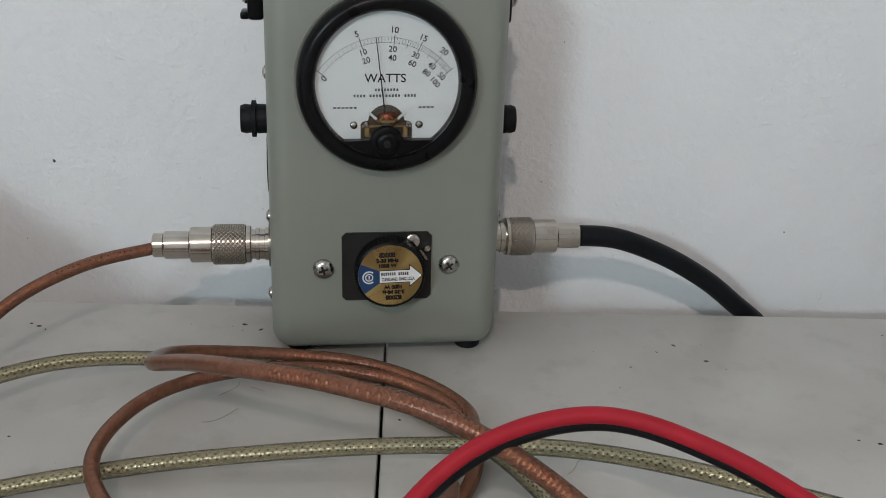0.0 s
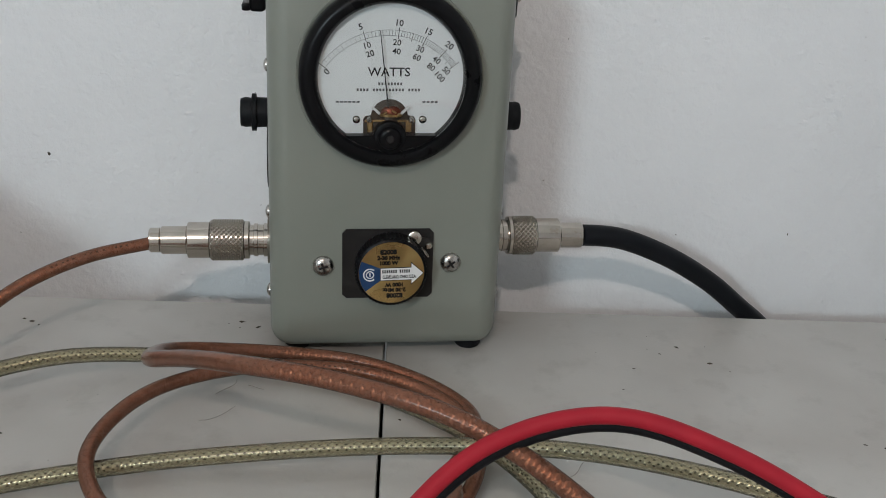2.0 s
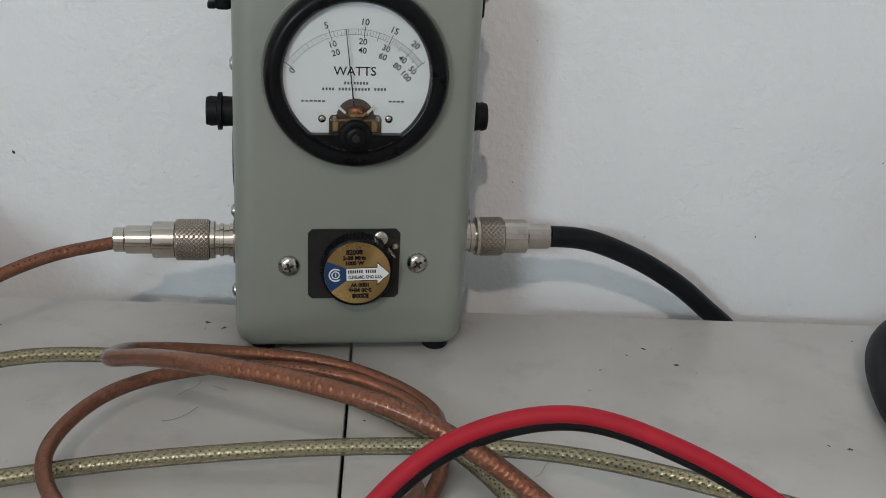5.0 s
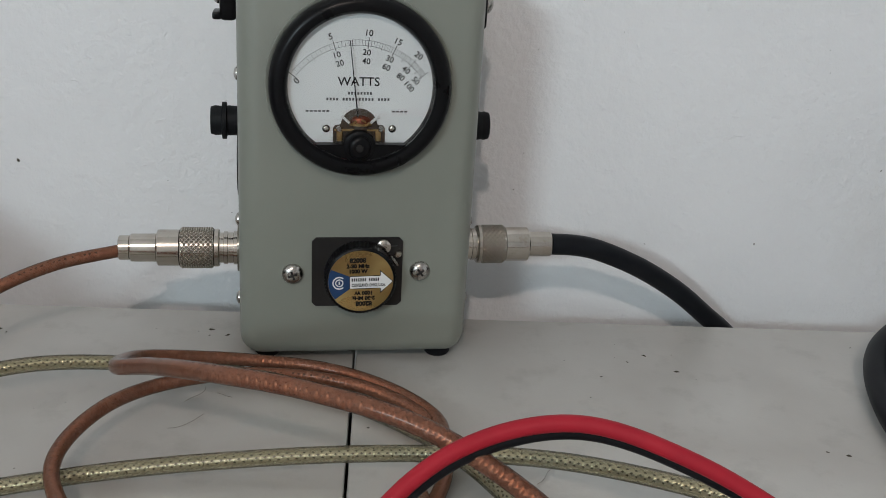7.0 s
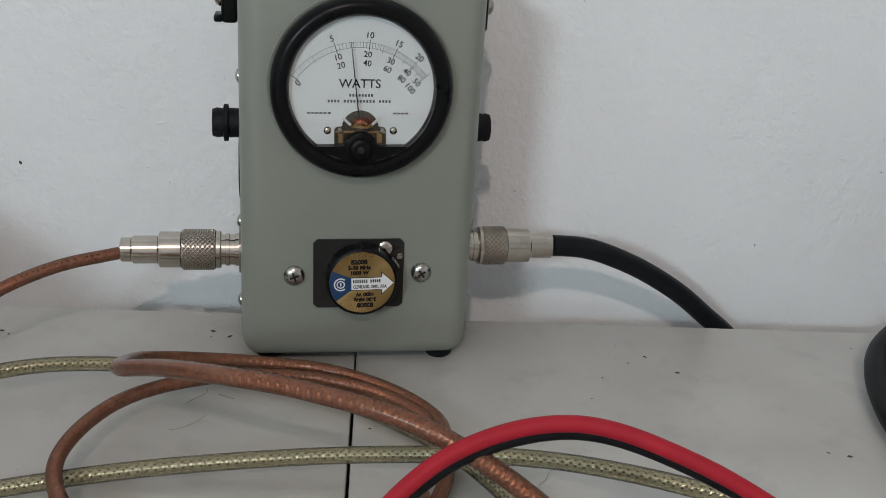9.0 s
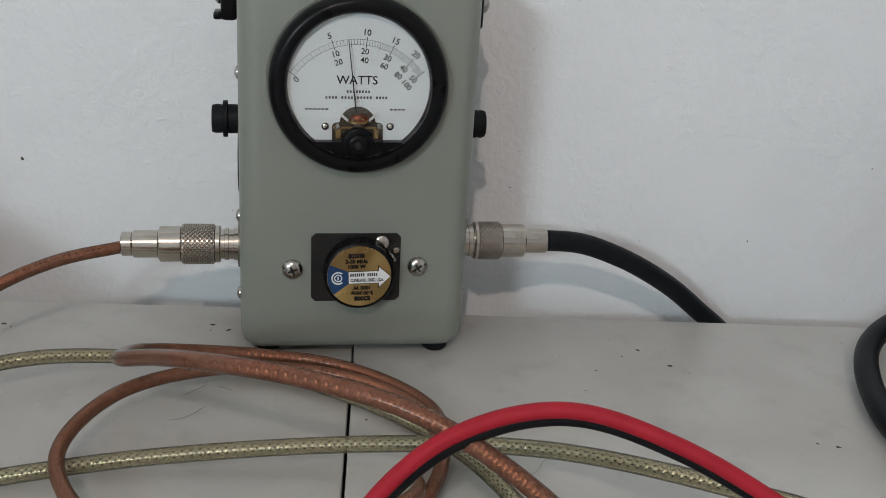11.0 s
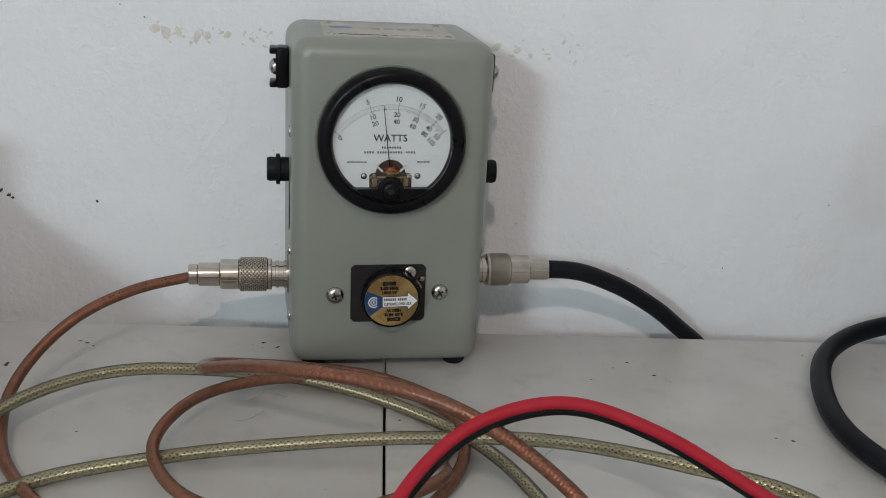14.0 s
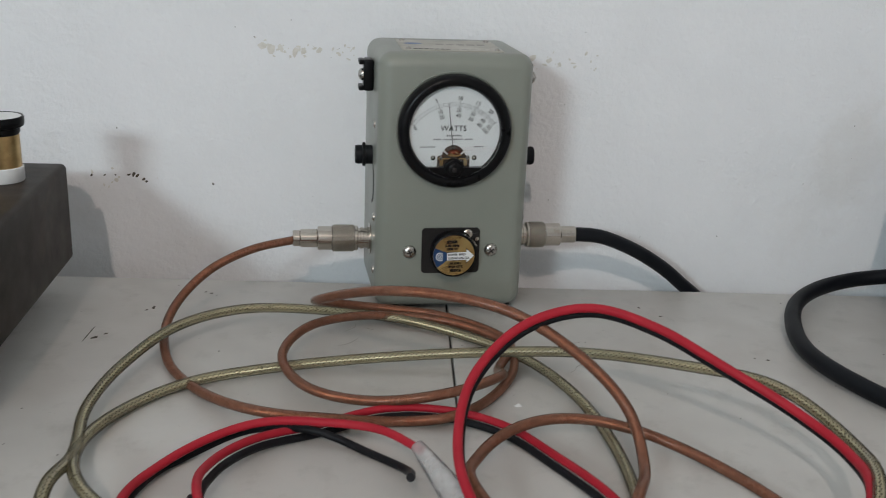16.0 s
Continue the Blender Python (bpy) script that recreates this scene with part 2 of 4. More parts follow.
def lathe(profile, m, seg=48, wave=None):
    """Turns (radius, height) pairs round the local z axis; wave(angle, i) may add to the radius."""
    bm = bmesh.new()
    rings = []
    for i, (r, h) in enumerate(profile):
        if r < 1e-6:
            rings.append([bm.verts.new((0, 0, h))])
        else:
            rings.append([bm.verts.new(((r + (wave(2 * math.pi * k / seg, i) if wave else 0)) * math.cos(2 * math.pi * k / seg),
                                        (r + (wave(2 * math.pi * k / seg, i) if wave else 0)) * math.sin(2 * math.pi * k / seg), h)) for k in range(seg)])
    for a, b in zip(rings, rings[1:]):
        if len(a) == 1 and len(b) == 1:
            continue
        for k in range(seg):
            j = (k + 1) % seg
            if len(a) == 1:
                bm.faces.new((a[0], b[j], b[k]))
            elif len(b) == 1:
                bm.faces.new((a[k], a[j], b[0]))
            else:
                bm.faces.new((a[k], a[j], b[j], b[k]))
    bm.transform(m)
    return bm


def prism(outline, h0, h1, m):
    """A flat outline in local x, y, raised from h0 to h1."""
    bm = bmesh.new()
    low = [bm.verts.new((x, y, h0)) for x, y in outline]
    top = [bm.verts.new((x, y, h1)) for x, y in outline]
    n = len(outline)
    bm.faces.new(top)
    bm.faces.new(low[::-1])
    for i in range(n):
        bm.faces.new((low[i], low[(i + 1) % n], top[(i + 1) % n], top[i]))
    bm.transform(m)
    return bm


def arc_points(cx, cy, r, a0, a1, n):
    return [(cx + r * math.cos(radians(a0 + (a1 - a0) * i / n)), cy + r * math.sin(radians(a0 + (a1 - a0) * i / n))) for i in range(n + 1)]


def lettering(name, words, size, m, mat, parent, label="", bold=0.010):
    """Words in the built-in font, as a thin mesh lying in local x, y of m, centred."""
    cu = bpy.data.curves.new("words", "FONT")
    cu.body, cu.size, cu.align_x, cu.align_y, cu.extrude, cu.resolution_u, cu.offset = words, size, "CENTER", "CENTER", 0.00003, 3, size * bold
    tmp = new("words", cu)
    bpy.context.view_layer.update()
    me = bpy.data.meshes.new_from_object(tmp.evaluated_get(bpy.context.evaluated_depsgraph_get()))
    bpy.data.objects.remove(tmp)
    bpy.data.curves.remove(cu)
    me.transform(m)
    me.materials.clear()
    me.materials.append(mat)
    ob = new(name, me)
    hang(ob, parent)
    return tagged(ob, label or "printed words " + words)


def spline(knots, step=0.0025):
    """A smooth line through the knots, in even short steps."""
    k = [Vector(p) for p in knots]
    k = [2 * k[0] - k[1]] + k + [2 * k[-1] - k[-2]]
    out = []
    for i in range(1, len(k) - 2):
        p0, p1, p2, p3 = k[i - 1:i + 3]
        n = max(2, int((p2 - p1).length / step))
        for j in range(n):
            u = j / n
            out.append(0.5 * (2 * p1 + (p2 - p0) * u + (2 * p0 - 5 * p1 + 4 * p2 - p3) * u * u + (3 * p1 - p0 - 3 * p2 + p3) * u ** 3))
    out.append(k[-2])
    for _ in range(4):
        out = [out[0]] + [(out[i - 1] + 2 * out[i] + out[i + 1]) / 4 for i in range(1, len(out) - 1)] + [out[-1]]
    return out


def beside(line, lean, gap):
    """A line that runs along another, off it by gap towards lean."""
    out = []
    for i, p in enumerate(line):
        t = (line[min(i + 1, len(line) - 1)] - line[max(i - 1, 0)]).normalized()
        d = Vector(lean)
        d = (d - t * d.dot(t)).normalized()
        out.append(p + d * gap)
    return out


def tube(line, r, seg=14, r_end=None):
    """A round tube along a line, with its length and turn as texture coordinates."""
    bm = bmesh.new()
    uv = bm.loops.layers.uv.new("UVMap")
    side = None
    rings, run, length = [], [], 0.0
    for i, p in enumerate(line):
        t = (line[min(i + 1, len(line) - 1)] - line[max(i - 1, 0)]).normalized()
        if side is None:
            side = t.cross(Vector((0, 0, 1))).normalized()
        side = (side - t * side.dot(t)).normalized()
        up = t.cross(side)
        rad = r if r_end is None else r + (r_end - r) * i / (len(line) - 1)
        if i:
            length += (p - line[i - 1]).length
        run.append(length)
        rings.append([bm.verts.new(p + rad * (math.cos(2 * math.pi * k / seg) * side + math.sin(2 * math.pi * k / seg) * up)) for k in range(seg)])
    for i in range(len(rings) - 1):
        for k in range(seg):
            j = (k + 1) % seg
            f = bm.faces.new((rings[i][k], rings[i][j], rings[i + 1][j], rings[i + 1][k]))
            for loop, (s, w) in zip(f.loops, ((i, k), (i, k + 1), (i + 1, k + 1), (i + 1, k))):
                loop[uv].uv = (run[s], w / seg)
    bm.faces.new(rings[0][::-1])
    bm.faces.new(rings[-1])
    return bm


# ---- room ----
def structure(name, bm, mat, label, smooth=0):
    bm.transform(BENCH)
    return solid(name, bm, mat, label, kind="structure", smooth=smooth)


structure("wall_back", box((-2.3, WALL, FLOOR_Z), (1.9, WALL + 0.12, CEILING_Z)), PLASTER, "rough white painted plaster wall with chipped patches")
structure("wall_left", box((-2.4, -3.4, FLOOR_Z), (-2.3, WALL + 0.12, CEILING_Z)), PLASTER, "plain white plaster wall")
structure("wall_right", box((1.9, -3.4, FLOOR_Z), (2.0, WALL + 0.12, CEILING_Z)), PLASTER, "plain white plaster wall")
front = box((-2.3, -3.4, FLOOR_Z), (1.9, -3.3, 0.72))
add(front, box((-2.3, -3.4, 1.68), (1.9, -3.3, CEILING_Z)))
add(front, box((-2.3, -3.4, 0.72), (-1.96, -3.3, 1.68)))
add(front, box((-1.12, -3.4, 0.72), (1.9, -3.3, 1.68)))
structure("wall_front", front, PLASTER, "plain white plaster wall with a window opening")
structure("floor", box((-2.4, -3.4, FLOOR_Z - 0.1), (2.0, WALL + 0.12, FLOOR_Z)), FLOOR_TILE, "plain brownish floor")
structure("ceiling", box((-2.4, -3.4, CEILING_Z), (2.0, WALL + 0.12, CEILING_Z + 0.1)), CEILING_PAINT, "plain white ceiling")

# ---- bench ----
bench = thing("workbench", BENCH @ Vector((0, -0.3, FLOOR_Z)), "worn light grey laminate workbench against the wall", "bench")
for lo, hi in ((-0.85, -0.0006), (0.0006, 0.85)):
    top = box((lo, -0.75, -0.024), (hi, EDGE, 0.0), 0.0012, 2, BENCH)
    part("board", top, BENCH_TOP, bench, "light grey laminate board with specks and scuffs")
part("frame", box((-0.80, -0.70, -0.07), (0.80, EDGE - 0.02, -0.0245), 0.002, 1, BENCH), BOX_GREY, bench, "dark steel underframe")
for u in (-0.77, 0.77):
    for v in (-0.67, EDGE - 0.05):
        part("leg", box((u - 0.02, v - 0.02, FLOOR_Z), (u + 0.02, v + 0.02, -0.0705), 0.002, 1, BENCH), BOX_GREY, bench)

# ---- watt meter ----
FACE = pose(0, 0, 0, 90, 0, 0)           # local x right, y up, z out of the meter's front
meter = thing("watt_meter", (0, 0.04, 0), "grey-green metal radio watt meter with a round black-rimmed dial", "watt meter")
HALF, DEPTH, BASE, TOP = 0.0512, 0.086, 0.0042, 0.1794
shell = box((-HALF, 0, BASE), (HALF, DEPTH, TOP), 0.0095, 6)
for v in shell.verts:
    v.co.x -= 0.0027 * max(0.0, v.co.y - 0.012) / 0.074
part("case", shell, BODY_PAINT, meter, "satin grey-green painted case with rounded edges", smooth=60)
for x, y in ((-0.039, 0.016), (0.040, 0.0135), (-0.036, 0.044), (0.036, 0.044)):
    part("rubber_foot", lathe([(0, 0), (0.0052, 0), (0.0062, 0.0012), (0.0062, 0.0046), (0, 0.0046)], pose(x, y, 0), 20), BLACK_RUBBER, meter, "black rubber foot")

# dial
DIAL = pose(-0.0009, 0, 0.1294, 90, 0, 0) @ pose(0, 0, 0, 0, 0, 0.8)
RIM = 0.0374
CARD = DIAL @ pose(0, 0, 0.0022)      # the printed card lies close under the glass
rim = lathe([(0.0298, 0.0003), (0.0297, 0.0035), (0.0304, 0.0066), (0.0314, 0.0082), (0.0330, 0.0086), (0.0350, 0.0084), (0.0364, 0.0072), (RIM, 0.0052), (RIM, 0.0002)], DIAL, 72)
part("opening_lip", lathe([(0.0375, 0.0001), (0.0383, 0.0006), (0.0386, 0.0006), (0.0390, -0.0002)], DIAL, 72), BODY_PAINT, meter, "raised painted lip round the dial opening")
bezel = part("bezel", rim, BLACK_PLASTIC, meter, "glossy black round plastic bezel")
dial = part("dial", lathe([(0, 0.0012), (0.0297, 0.0012), (0.0297, -0.0018)], CARD, 64), DIAL_WHITE, meter, "white dial with black scale")
chord = -0.0233
half = math.degrees(math.acos(-chord / 0.0297))
low = arc_points(0, 0, 0.0297, 270 - half, 270 + half, 24)
part("lower_mask", prism(low, 0.0030, 0.0075, DIAL), BLACK_PLASTIC, bezel, "black lower segment of the bezel")
HUB = DIAL @ pose(-0.0005, -0.0243, 0.0020)
part("hub_collar", lathe([(0, 0.0058), (0.0060, 0.0058), (0.0067, 0.0054), (0.0070, 0.0046), (0.0070, 0.0013)], HUB, 40), BLACK_PLASTIC, bezel, "flat black collar round the pivot")
part("hub_cover", lathe([(0, 0.0078), (0.0026, 0.0078), (0.0040, 0.0074), (0.0047, 0.0066), (0.0048, 0.0058)], HUB, 36), BLACK_PLASTIC, bezel, "domed black cover over the pivot")
zero = part("zero_screw", lathe([(0, 0.0085), (0.0013, 0.0085), (0.0016, 0.0082), (0.0016, 0.0076)], HUB, 20), BLACK_METAL, bezel, "small black slotted screw")
part("slot", box((-0.0013, -0.0002, 0.0084), (0.0013, 0.0002, 0.0086), 0, 1, HUB @ pose(0, 0, 0, 0, 0, 60)), BLACK_METAL, zero, "worn dark slot")

PX, PY, R_OUT, R_IN = -0.0008, -0.0151, 0.0343, 0.0321


def scale_angle(w):
    """The angle from the vertical, in degrees, of w watts on the 25 watt row."""
    return float(np.interp(w, [0, 1, 2, 3, 4, 5, 7.5, 10, 12.5, 15, 17.5, 20, 22.5, 25], [-53.8, -46.2, -38.6, -31.2, -24.2, -17.6, -4.8, 6.4, 16.3, 25.4, 33.8, 41.2, 47.4, 52.8]))


def on_dial(angle, r):
    a = radians(angle)
    return PX + r * math.sin(a), PY + r * math.cos(a)


def tick(bm, angle, r0, r1, w):
    a = radians(angle)
    nx, ny = math.cos(a) * w / 2, -math.sin(a) * w / 2
    (x0, y0), (x1, y1) = on_dial(angle, r0), on_dial(angle, r1)
    bm.faces.new([bm.verts.new(CARD @ Vector((x, y, 0.00126))) for x, y in ((x0 - nx, y0 - ny), (x0 + nx, y0 + ny), (x1 + nx, y1 + ny), (x1 - nx, y1 - ny))])


marks = bmesh.new()
for r in (R_OUT, R_IN):
    pts = [(on_dial(-53.8 + 106.6 * i / 90, r - 0.00006), on_dial(-53.8 + 106.6 * i / 90, r + 0.00006)) for i in range(91)]
    for (a, b), (c, d) in zip(pts, pts[1:]):
        marks.faces.new([marks.verts.new(CARD @ Vector((x, y, 0.00126))) for x, y in (a, b, d, c)])
for i in range(0, 51):
    w = i * 0.5
    tick(marks, scale_angle(w), R_IN, R_OUT, 0.00012)
for w in (2.5, 7.5, 12.5, 17.5, 22.5):
    tick(marks, scale_angle(w), R_IN - 0.0012, R_OUT, 0.00018)
for w in (0, 5, 10, 15, 20, 25):
    tick(marks, scale_angle(w), R_IN - 0.0012, R_OUT + 0.0012, 0.00026)
part("scale", marks, INK, dial, "black curved scale with fine divisions", smooth=0)


def dial_words(words, size, angle, r, mat=INK):
    x, y = on_dial(angle, r)
    lettering("numeral", words, size, CARD @ pose(x, y, 0.0013, 0, 0, -angle * 0.9), mat, dial, "black printed numeral " + words, bold=0.012)


for w, words in ((5, "5"), (10, "10"), (15, "15"), (20, "20")):
    dial_words(words, 0.0036, scale_angle(w) - 0.6, 0.0372)
for w, upper, lower in ((5, "10", "20"), (10, "20", "40"), (15, "30", "60"), (20, "40", "80"), (25, "50", "100")):
    dial_words(upper, 0.0034, scale_angle(w) - 0.5, 0.0294)
    dial_words(lower, 0.0034, scale_angle(w) + 0.0, 0.0258)
dial_words("0", 0.0036, -55.6, 0.0305)
lettering("dial_title", "WATTS", 0.0051, CARD @ pose(-0.0008, 0.0021, 0.0013), INK, dial, "large black word WATTS")


def bars(name, spans, y, h, m, mat, parent, label, z0=0.00122, z1=0.0013):
    bm = bmesh.new()
    for x0, x1 in spans:
        add(bm, prism([(x0, y - h / 2), (x1, y - h / 2), (x1, y + h / 2), (x0, y + h / 2)], z0, z1, m))
    return part(name, bm, mat, parent, label, smooth=0)


bars("maker_line", [(-0.0052 + i * 0.00128, -0.0052 + i * 0.00128 + 0.00078) for i in range(8)], -0.0026, 0.0011, CARD, FINE_INK, dial, "short row of small grey bars")
bars("maker_line", [(-0.0140 + i * 0.00132, -0.0140 + i * 0.00132 + 0.00080) for i in range(20) if i not in (4, 15)], -0.0051, 0.0011, CARD, FINE_INK, dial, "long row of small grey bars")
bars("part_code", [(-0.0225 + i * 0.0017, -0.0225 + i * 0.0017 + 0.0012) for i in range(6)], -0.0101, 0.0007, CARD, FINE_INK, dial, "tiny grey bars")
bars("part_code", [(0.0131 + i * 0.0017, 0.0131 + i * 0.0017 + 0.0012) for i in range(4)], -0.0101, 0.0007, CARD, FINE_INK, dial, "tiny grey bars")

# movement window under the needle
recess = [(-0.0113, chord - 0.0006), (-0.0113, -0.0172), (-0.0104, -0.0160), (-0.0080, -0.0156)] + arc_points(-0.0005, -0.0166, 0.0077, 172, 8, 18) + [(0.0070, -0.0156), (0.0094, -0.0160), (0.0103, -0.0172), (0.0103, chord - 0.0006)]
move = part("movement", prism(recess, 0.0012, 0.0016, CARD), BROWN_RECESS, dial, "dark brown window showing the meter movement")
BARREL = CARD @ pose(0.0001, -0.0200, 0.0014) @ Matrix.Diagonal((1, 1, 0.55, 1)) @ pose(0, 0, 0, -90, 0, 0)
part("coil", lathe([(0, 0.0083), (0.0020, 0.0081), (0.0034, 0.0074), (0.0042, 0.0062), (0.0043, 0.0050)], BARREL, 28), COPPER_COIL, move, "red copper coil")
band = lathe([(0.0040, 0.0051), (0.0047, 0.0050), (0.0047, 0.0041), (0.0040, 0.0040)], BARREL, 28)
for x, y, turn in ((-0.0026, -0.0142, 35), (0.0012, -0.0136, -30), (0.0028, -0.0150, 50), (-0.0009, -0.0149, -10)):
    add(band, box((-0.0011, -0.00035, 0.0032), (0.0011, 0.00035, 0.0044), 0.0001, 1, CARD @ pose(x, y, 0, 0, 0, turn)))
part("coil_frame", band, BRASS, move, "bent brass coil frame")
part("magnet_core", lathe([(0.0031, 0.0046), (0.0033, 0.0040), (0.0033, 0.0), (0, 0.0)], BARREL, 28), BROWN_RECESS, move, "dull brown core")
part("coil_bridge", box((-0.0108, -0.0183, 0.0016), (0.0100, -0.0174, 0.0024), 0.0002, 1, CARD), BRASS, move, "thin brass bridge")
for s in (-1, 1):
    arm = prism([(-0.0022, -0.0005), (0.0022, -0.0005), (0.0022, 0.0005), (-0.0022, 0.0005)], 0.0016, 0.0024, CARD @ pose(-0.0002 + s * 0.0060, -0.0134, 0, 0, 0, s * 42))
    part("balance_arm", arm, LABEL_WHITE, move, "pale balance arm")
    part("bridge_screw", lathe([(0, 0.0034), (0.0009, 0.0033), (0.0013, 0.0027), (0.0013, 0.0016)], CARD @ pose(-0.0002 + s * 0.0086, -0.0173, 0), 18), STEEL, move, "small pale screw")
    part("bracket", box((-0.0006 + s * 0.0080 - 0.0012, -0.0226, 0.0016), (-0.0006 + s * 0.0080 + 0.0012, -0.0178, 0.0026), 0.0003, 1, CARD), BRASS, move, "brass bracket")
    part("dial_screw", lathe([(0, 0.0022), (0.0010, 0.0021), (0.0016, 0.0016), (0.0016, 0.0012)], CARD @ pose(-0.0004 + s * 0.0137, -0.0174, 0), 20), NICKEL, dial, "small round screw in the dial")
tip = on_dial(-6.4, R_OUT + 0.0002)
root = on_dial(-6.4, 0.003)
needle = prism([(root[0] - 0.00030, root[1]), (root[0] + 0.00030, root[1]), (tip[0] + 0.00014, tip[1]), (tip[0] - 0.00014, tip[1])], 0.0030, 0.0032, CARD)
part("needle", needle, INK, meter, "thin black needle at about a third of the scale")
glass = part("dial_glass", lathe([(0, 0.0071), (0.0304, 0.0071), (0.0304, 0.0067), (0, 0.0067)], DIAL, 48), GLASS, meter, "clear dial window")
glass.visible_shadow = False

# socket plate with the plug-in element
PLATE = pose(0.0001, 0, 0.0466, 90, 0, 0) @ pose(0, 0, 0, 0, 0, 0.5)
c = 0.0018
w2, h2 = 0.0199, 0.0161
outline = [(-w2 + c, -h2), (w2 - c, -h2), (w2, -h2 + c), (w2, h2 - c), (w2 - c, h2), (-w2 + c, h2), (-w2, h2 - c), (-w2, -h2 + c)]
plate = part("socket_plate", prism(outline, -0.0002, 0.0009, PLATE), BLACK_METAL, meter, "worn black square socket plate")


def teeth(n, depth, rows):
    return lambda a, i: depth * (0.5 + 0.5 * math.cos(n * a)) if i in rows else 0


SEAT = PLATE @ pose(0.0009, -0.0003, 0)
element = thing("plug_in_element", PLATE @ Vector((0, 0, 0.001)), "black knurled plug-in element with a gold and blue label", "meter element")
part("knob", lathe([(0, 0.0009), (0.0146, 0.0009), (0.0150, 0.0020), (0.0150, 0.0090), (0.0153, 0.0098), (0.0150, 0.0106), (0.0143, 0.0109), (0.0142, 0.0104), (0, 0.0104)], SEAT, 240,
                   teeth(60, 0.0005, (2, 3, 4))), BLACK_PLASTIC, element, "black knurled rim")
LABEL = SEAT @ pose(0, 0, 0.0104, 0, 0, 1.5)
badge = part("badge", lathe([(0, 0.0002), (0.0141, 0.0002), (0.0141, 0)], LABEL, 64), GOLD_FOIL, element, "gold foil label")
part("blue_field", prism([(-0.0047, -0.0034), (-0.0047, 0.0022)] + arc_points(0, 0, 0.0140, 156, 216, 14), 0.0002, 0.0003, LABEL), LABEL_BLUE, badge, "blue wedge of the label", smooth=0)
part("arrow_border", prism([(-0.0049, -0.0036), (0.0083, -0.0036), (0.0083, -0.0059), (0.01405, -0.0005), (0.0083, 0.0050), (0.0083, 0.0025), (-0.0049, 0.0025)], 0.0003, 0.00035, LABEL), INK, badge, "thin black border of the arrow", smooth=0)
part("arrow", prism([(-0.0047, -0.0033), (0.0086, -0.0033), (0.0086, -0.0052), (0.0137, -0.0005), (0.0086, 0.0043), (0.0086, 0.0022), (-0.0047, 0.0022)], 0.0003, 0.0004, LABEL), LABEL_WHITE, badge, "white arrow", smooth=0)


def ring(cx, cy, r0, r1, a0, a1, m, z0, z1):
    return prism(arc_points(cx, cy, r1, a0, a1, 24) + arc_points(cx, cy, r0, a1, a0, 24), z0, z1, m)


mark = ring(-0.0093, -0.0006, 0.0024, 0.0030, 50, 310, LABEL, 0.0003, 0.0004)
add(mark, ring(-0.0093, -0.0006, 0.0013, 0.0018, 0, 359, LABEL, 0.0003, 0.0004))
add(mark, prism([(-0.0096, -0.0014), (-0.0090, -0.0014), (-0.0090, 0.0002), (-0.0096, 0.0002)], 0.0003, 0.0004, LABEL))
part("round_mark", mark, LABEL_WHITE, badge, "white round mark", smooth=0)
bars("maker_line", [(-0.0040 + i * 0.00094, -0.0040 + i * 0.00094 + 0.00058) for i in range(13) if i != 7], 0.0007, 0.0015, LABEL, INK, badge, "row of small black bars", 0.0004, 0.00045)
lettering("label_text", "CLEVELAND, OHIO, U.S.A.", 0.0021, LABEL @ pose(0.0034, -0.0019, 0.00045) @ Matrix.Diagonal((0.60, 1, 1, 1)), INK, badge, bold=0.035)
for turn in (0, 180):
    L2 = LABEL @ pose(0, -0.0005, 0, 0, 0, turn)
    lettering("label_text", "82008", 0.0028, L2 @ pose(-0.0012, 0.0100, 0.00025), INK, badge, bold=0.06)
    lettering("label_text", "2-30 MHz", 0.0024, L2 @ pose(-0.0012, 0.0074, 0.00025), INK, badge, bold=0.06)
    lettering("label_text", "1000 W", 0.0024, L2 @ pose(-0.0012, 0.0050, 0.00025), INK, badge, bold=0.06)

catch = part("catch", prism([(0.0010, 0.0118), (0.0176, 0.0124), (0.0184, 0.0100), (0.0150, 0.0078), (0.0120, 0.0092), (0.0010, 0.0096)], 0.0009, 0.0017, PLATE), BLACK_METAL, plate, "black spring catch")
part("catch_screw", lathe([(0, 0.0036), (0.0022, 0.0034), (0.0031, 0.0029), (0.0033, 0.0022), (0.0024, 0.0017)], PLATE @ pose(0.0113, 0.0124, 0), 24), NICKEL, plate, "round steel screw of the catch")
part("catch_pin", lathe([(0, 0.0036), (0.0012, 0.0034), (0.0017, 0.0026), (0.0017, 0.0009)], PLATE @ pose(0.0176, 0.0088, 0), 20), NICKEL, plate, "small steel stop pin")
part("catch_tail", box((-0.0006, -0.0028, 0.0017), (0.0006, 0.0028, 0.0026), 0.0002, 1, PLATE @ pose(0.0162, 0.0056, 0, 0, 0, 35)), STEEL, plate, "bent steel tail of the catch")


def cross_screw(x, z, r, turn, parent):
    m = pose(x, 0, z, 90, 0, 0) @ pose(0, 0, 0, 0, 0, turn)
    head = part("screw", lathe([(0, 0.0026), (r * 0.35, 0.0025), (r * 0.7, 0.0020), (r * 0.93, 0.0011), (r, 0.0003), (r, -0.0002)], m, 32), STEEL, parent, "round cross-head steel screw", smooth=60)
    a, b = r * 0.10, r * 0.44
    slot = prism([(-b, -a), (-a, -a), (-a, -b), (a, -b), (a, -a), (b, -a), (b, a), (a, a), (a, b), (-a, b), (-a, a), (-b, a)], 0.0019, 0.00262, m)
    part("slot", slot, BLACK_METAL, head, "dark cross slot", smooth=0)


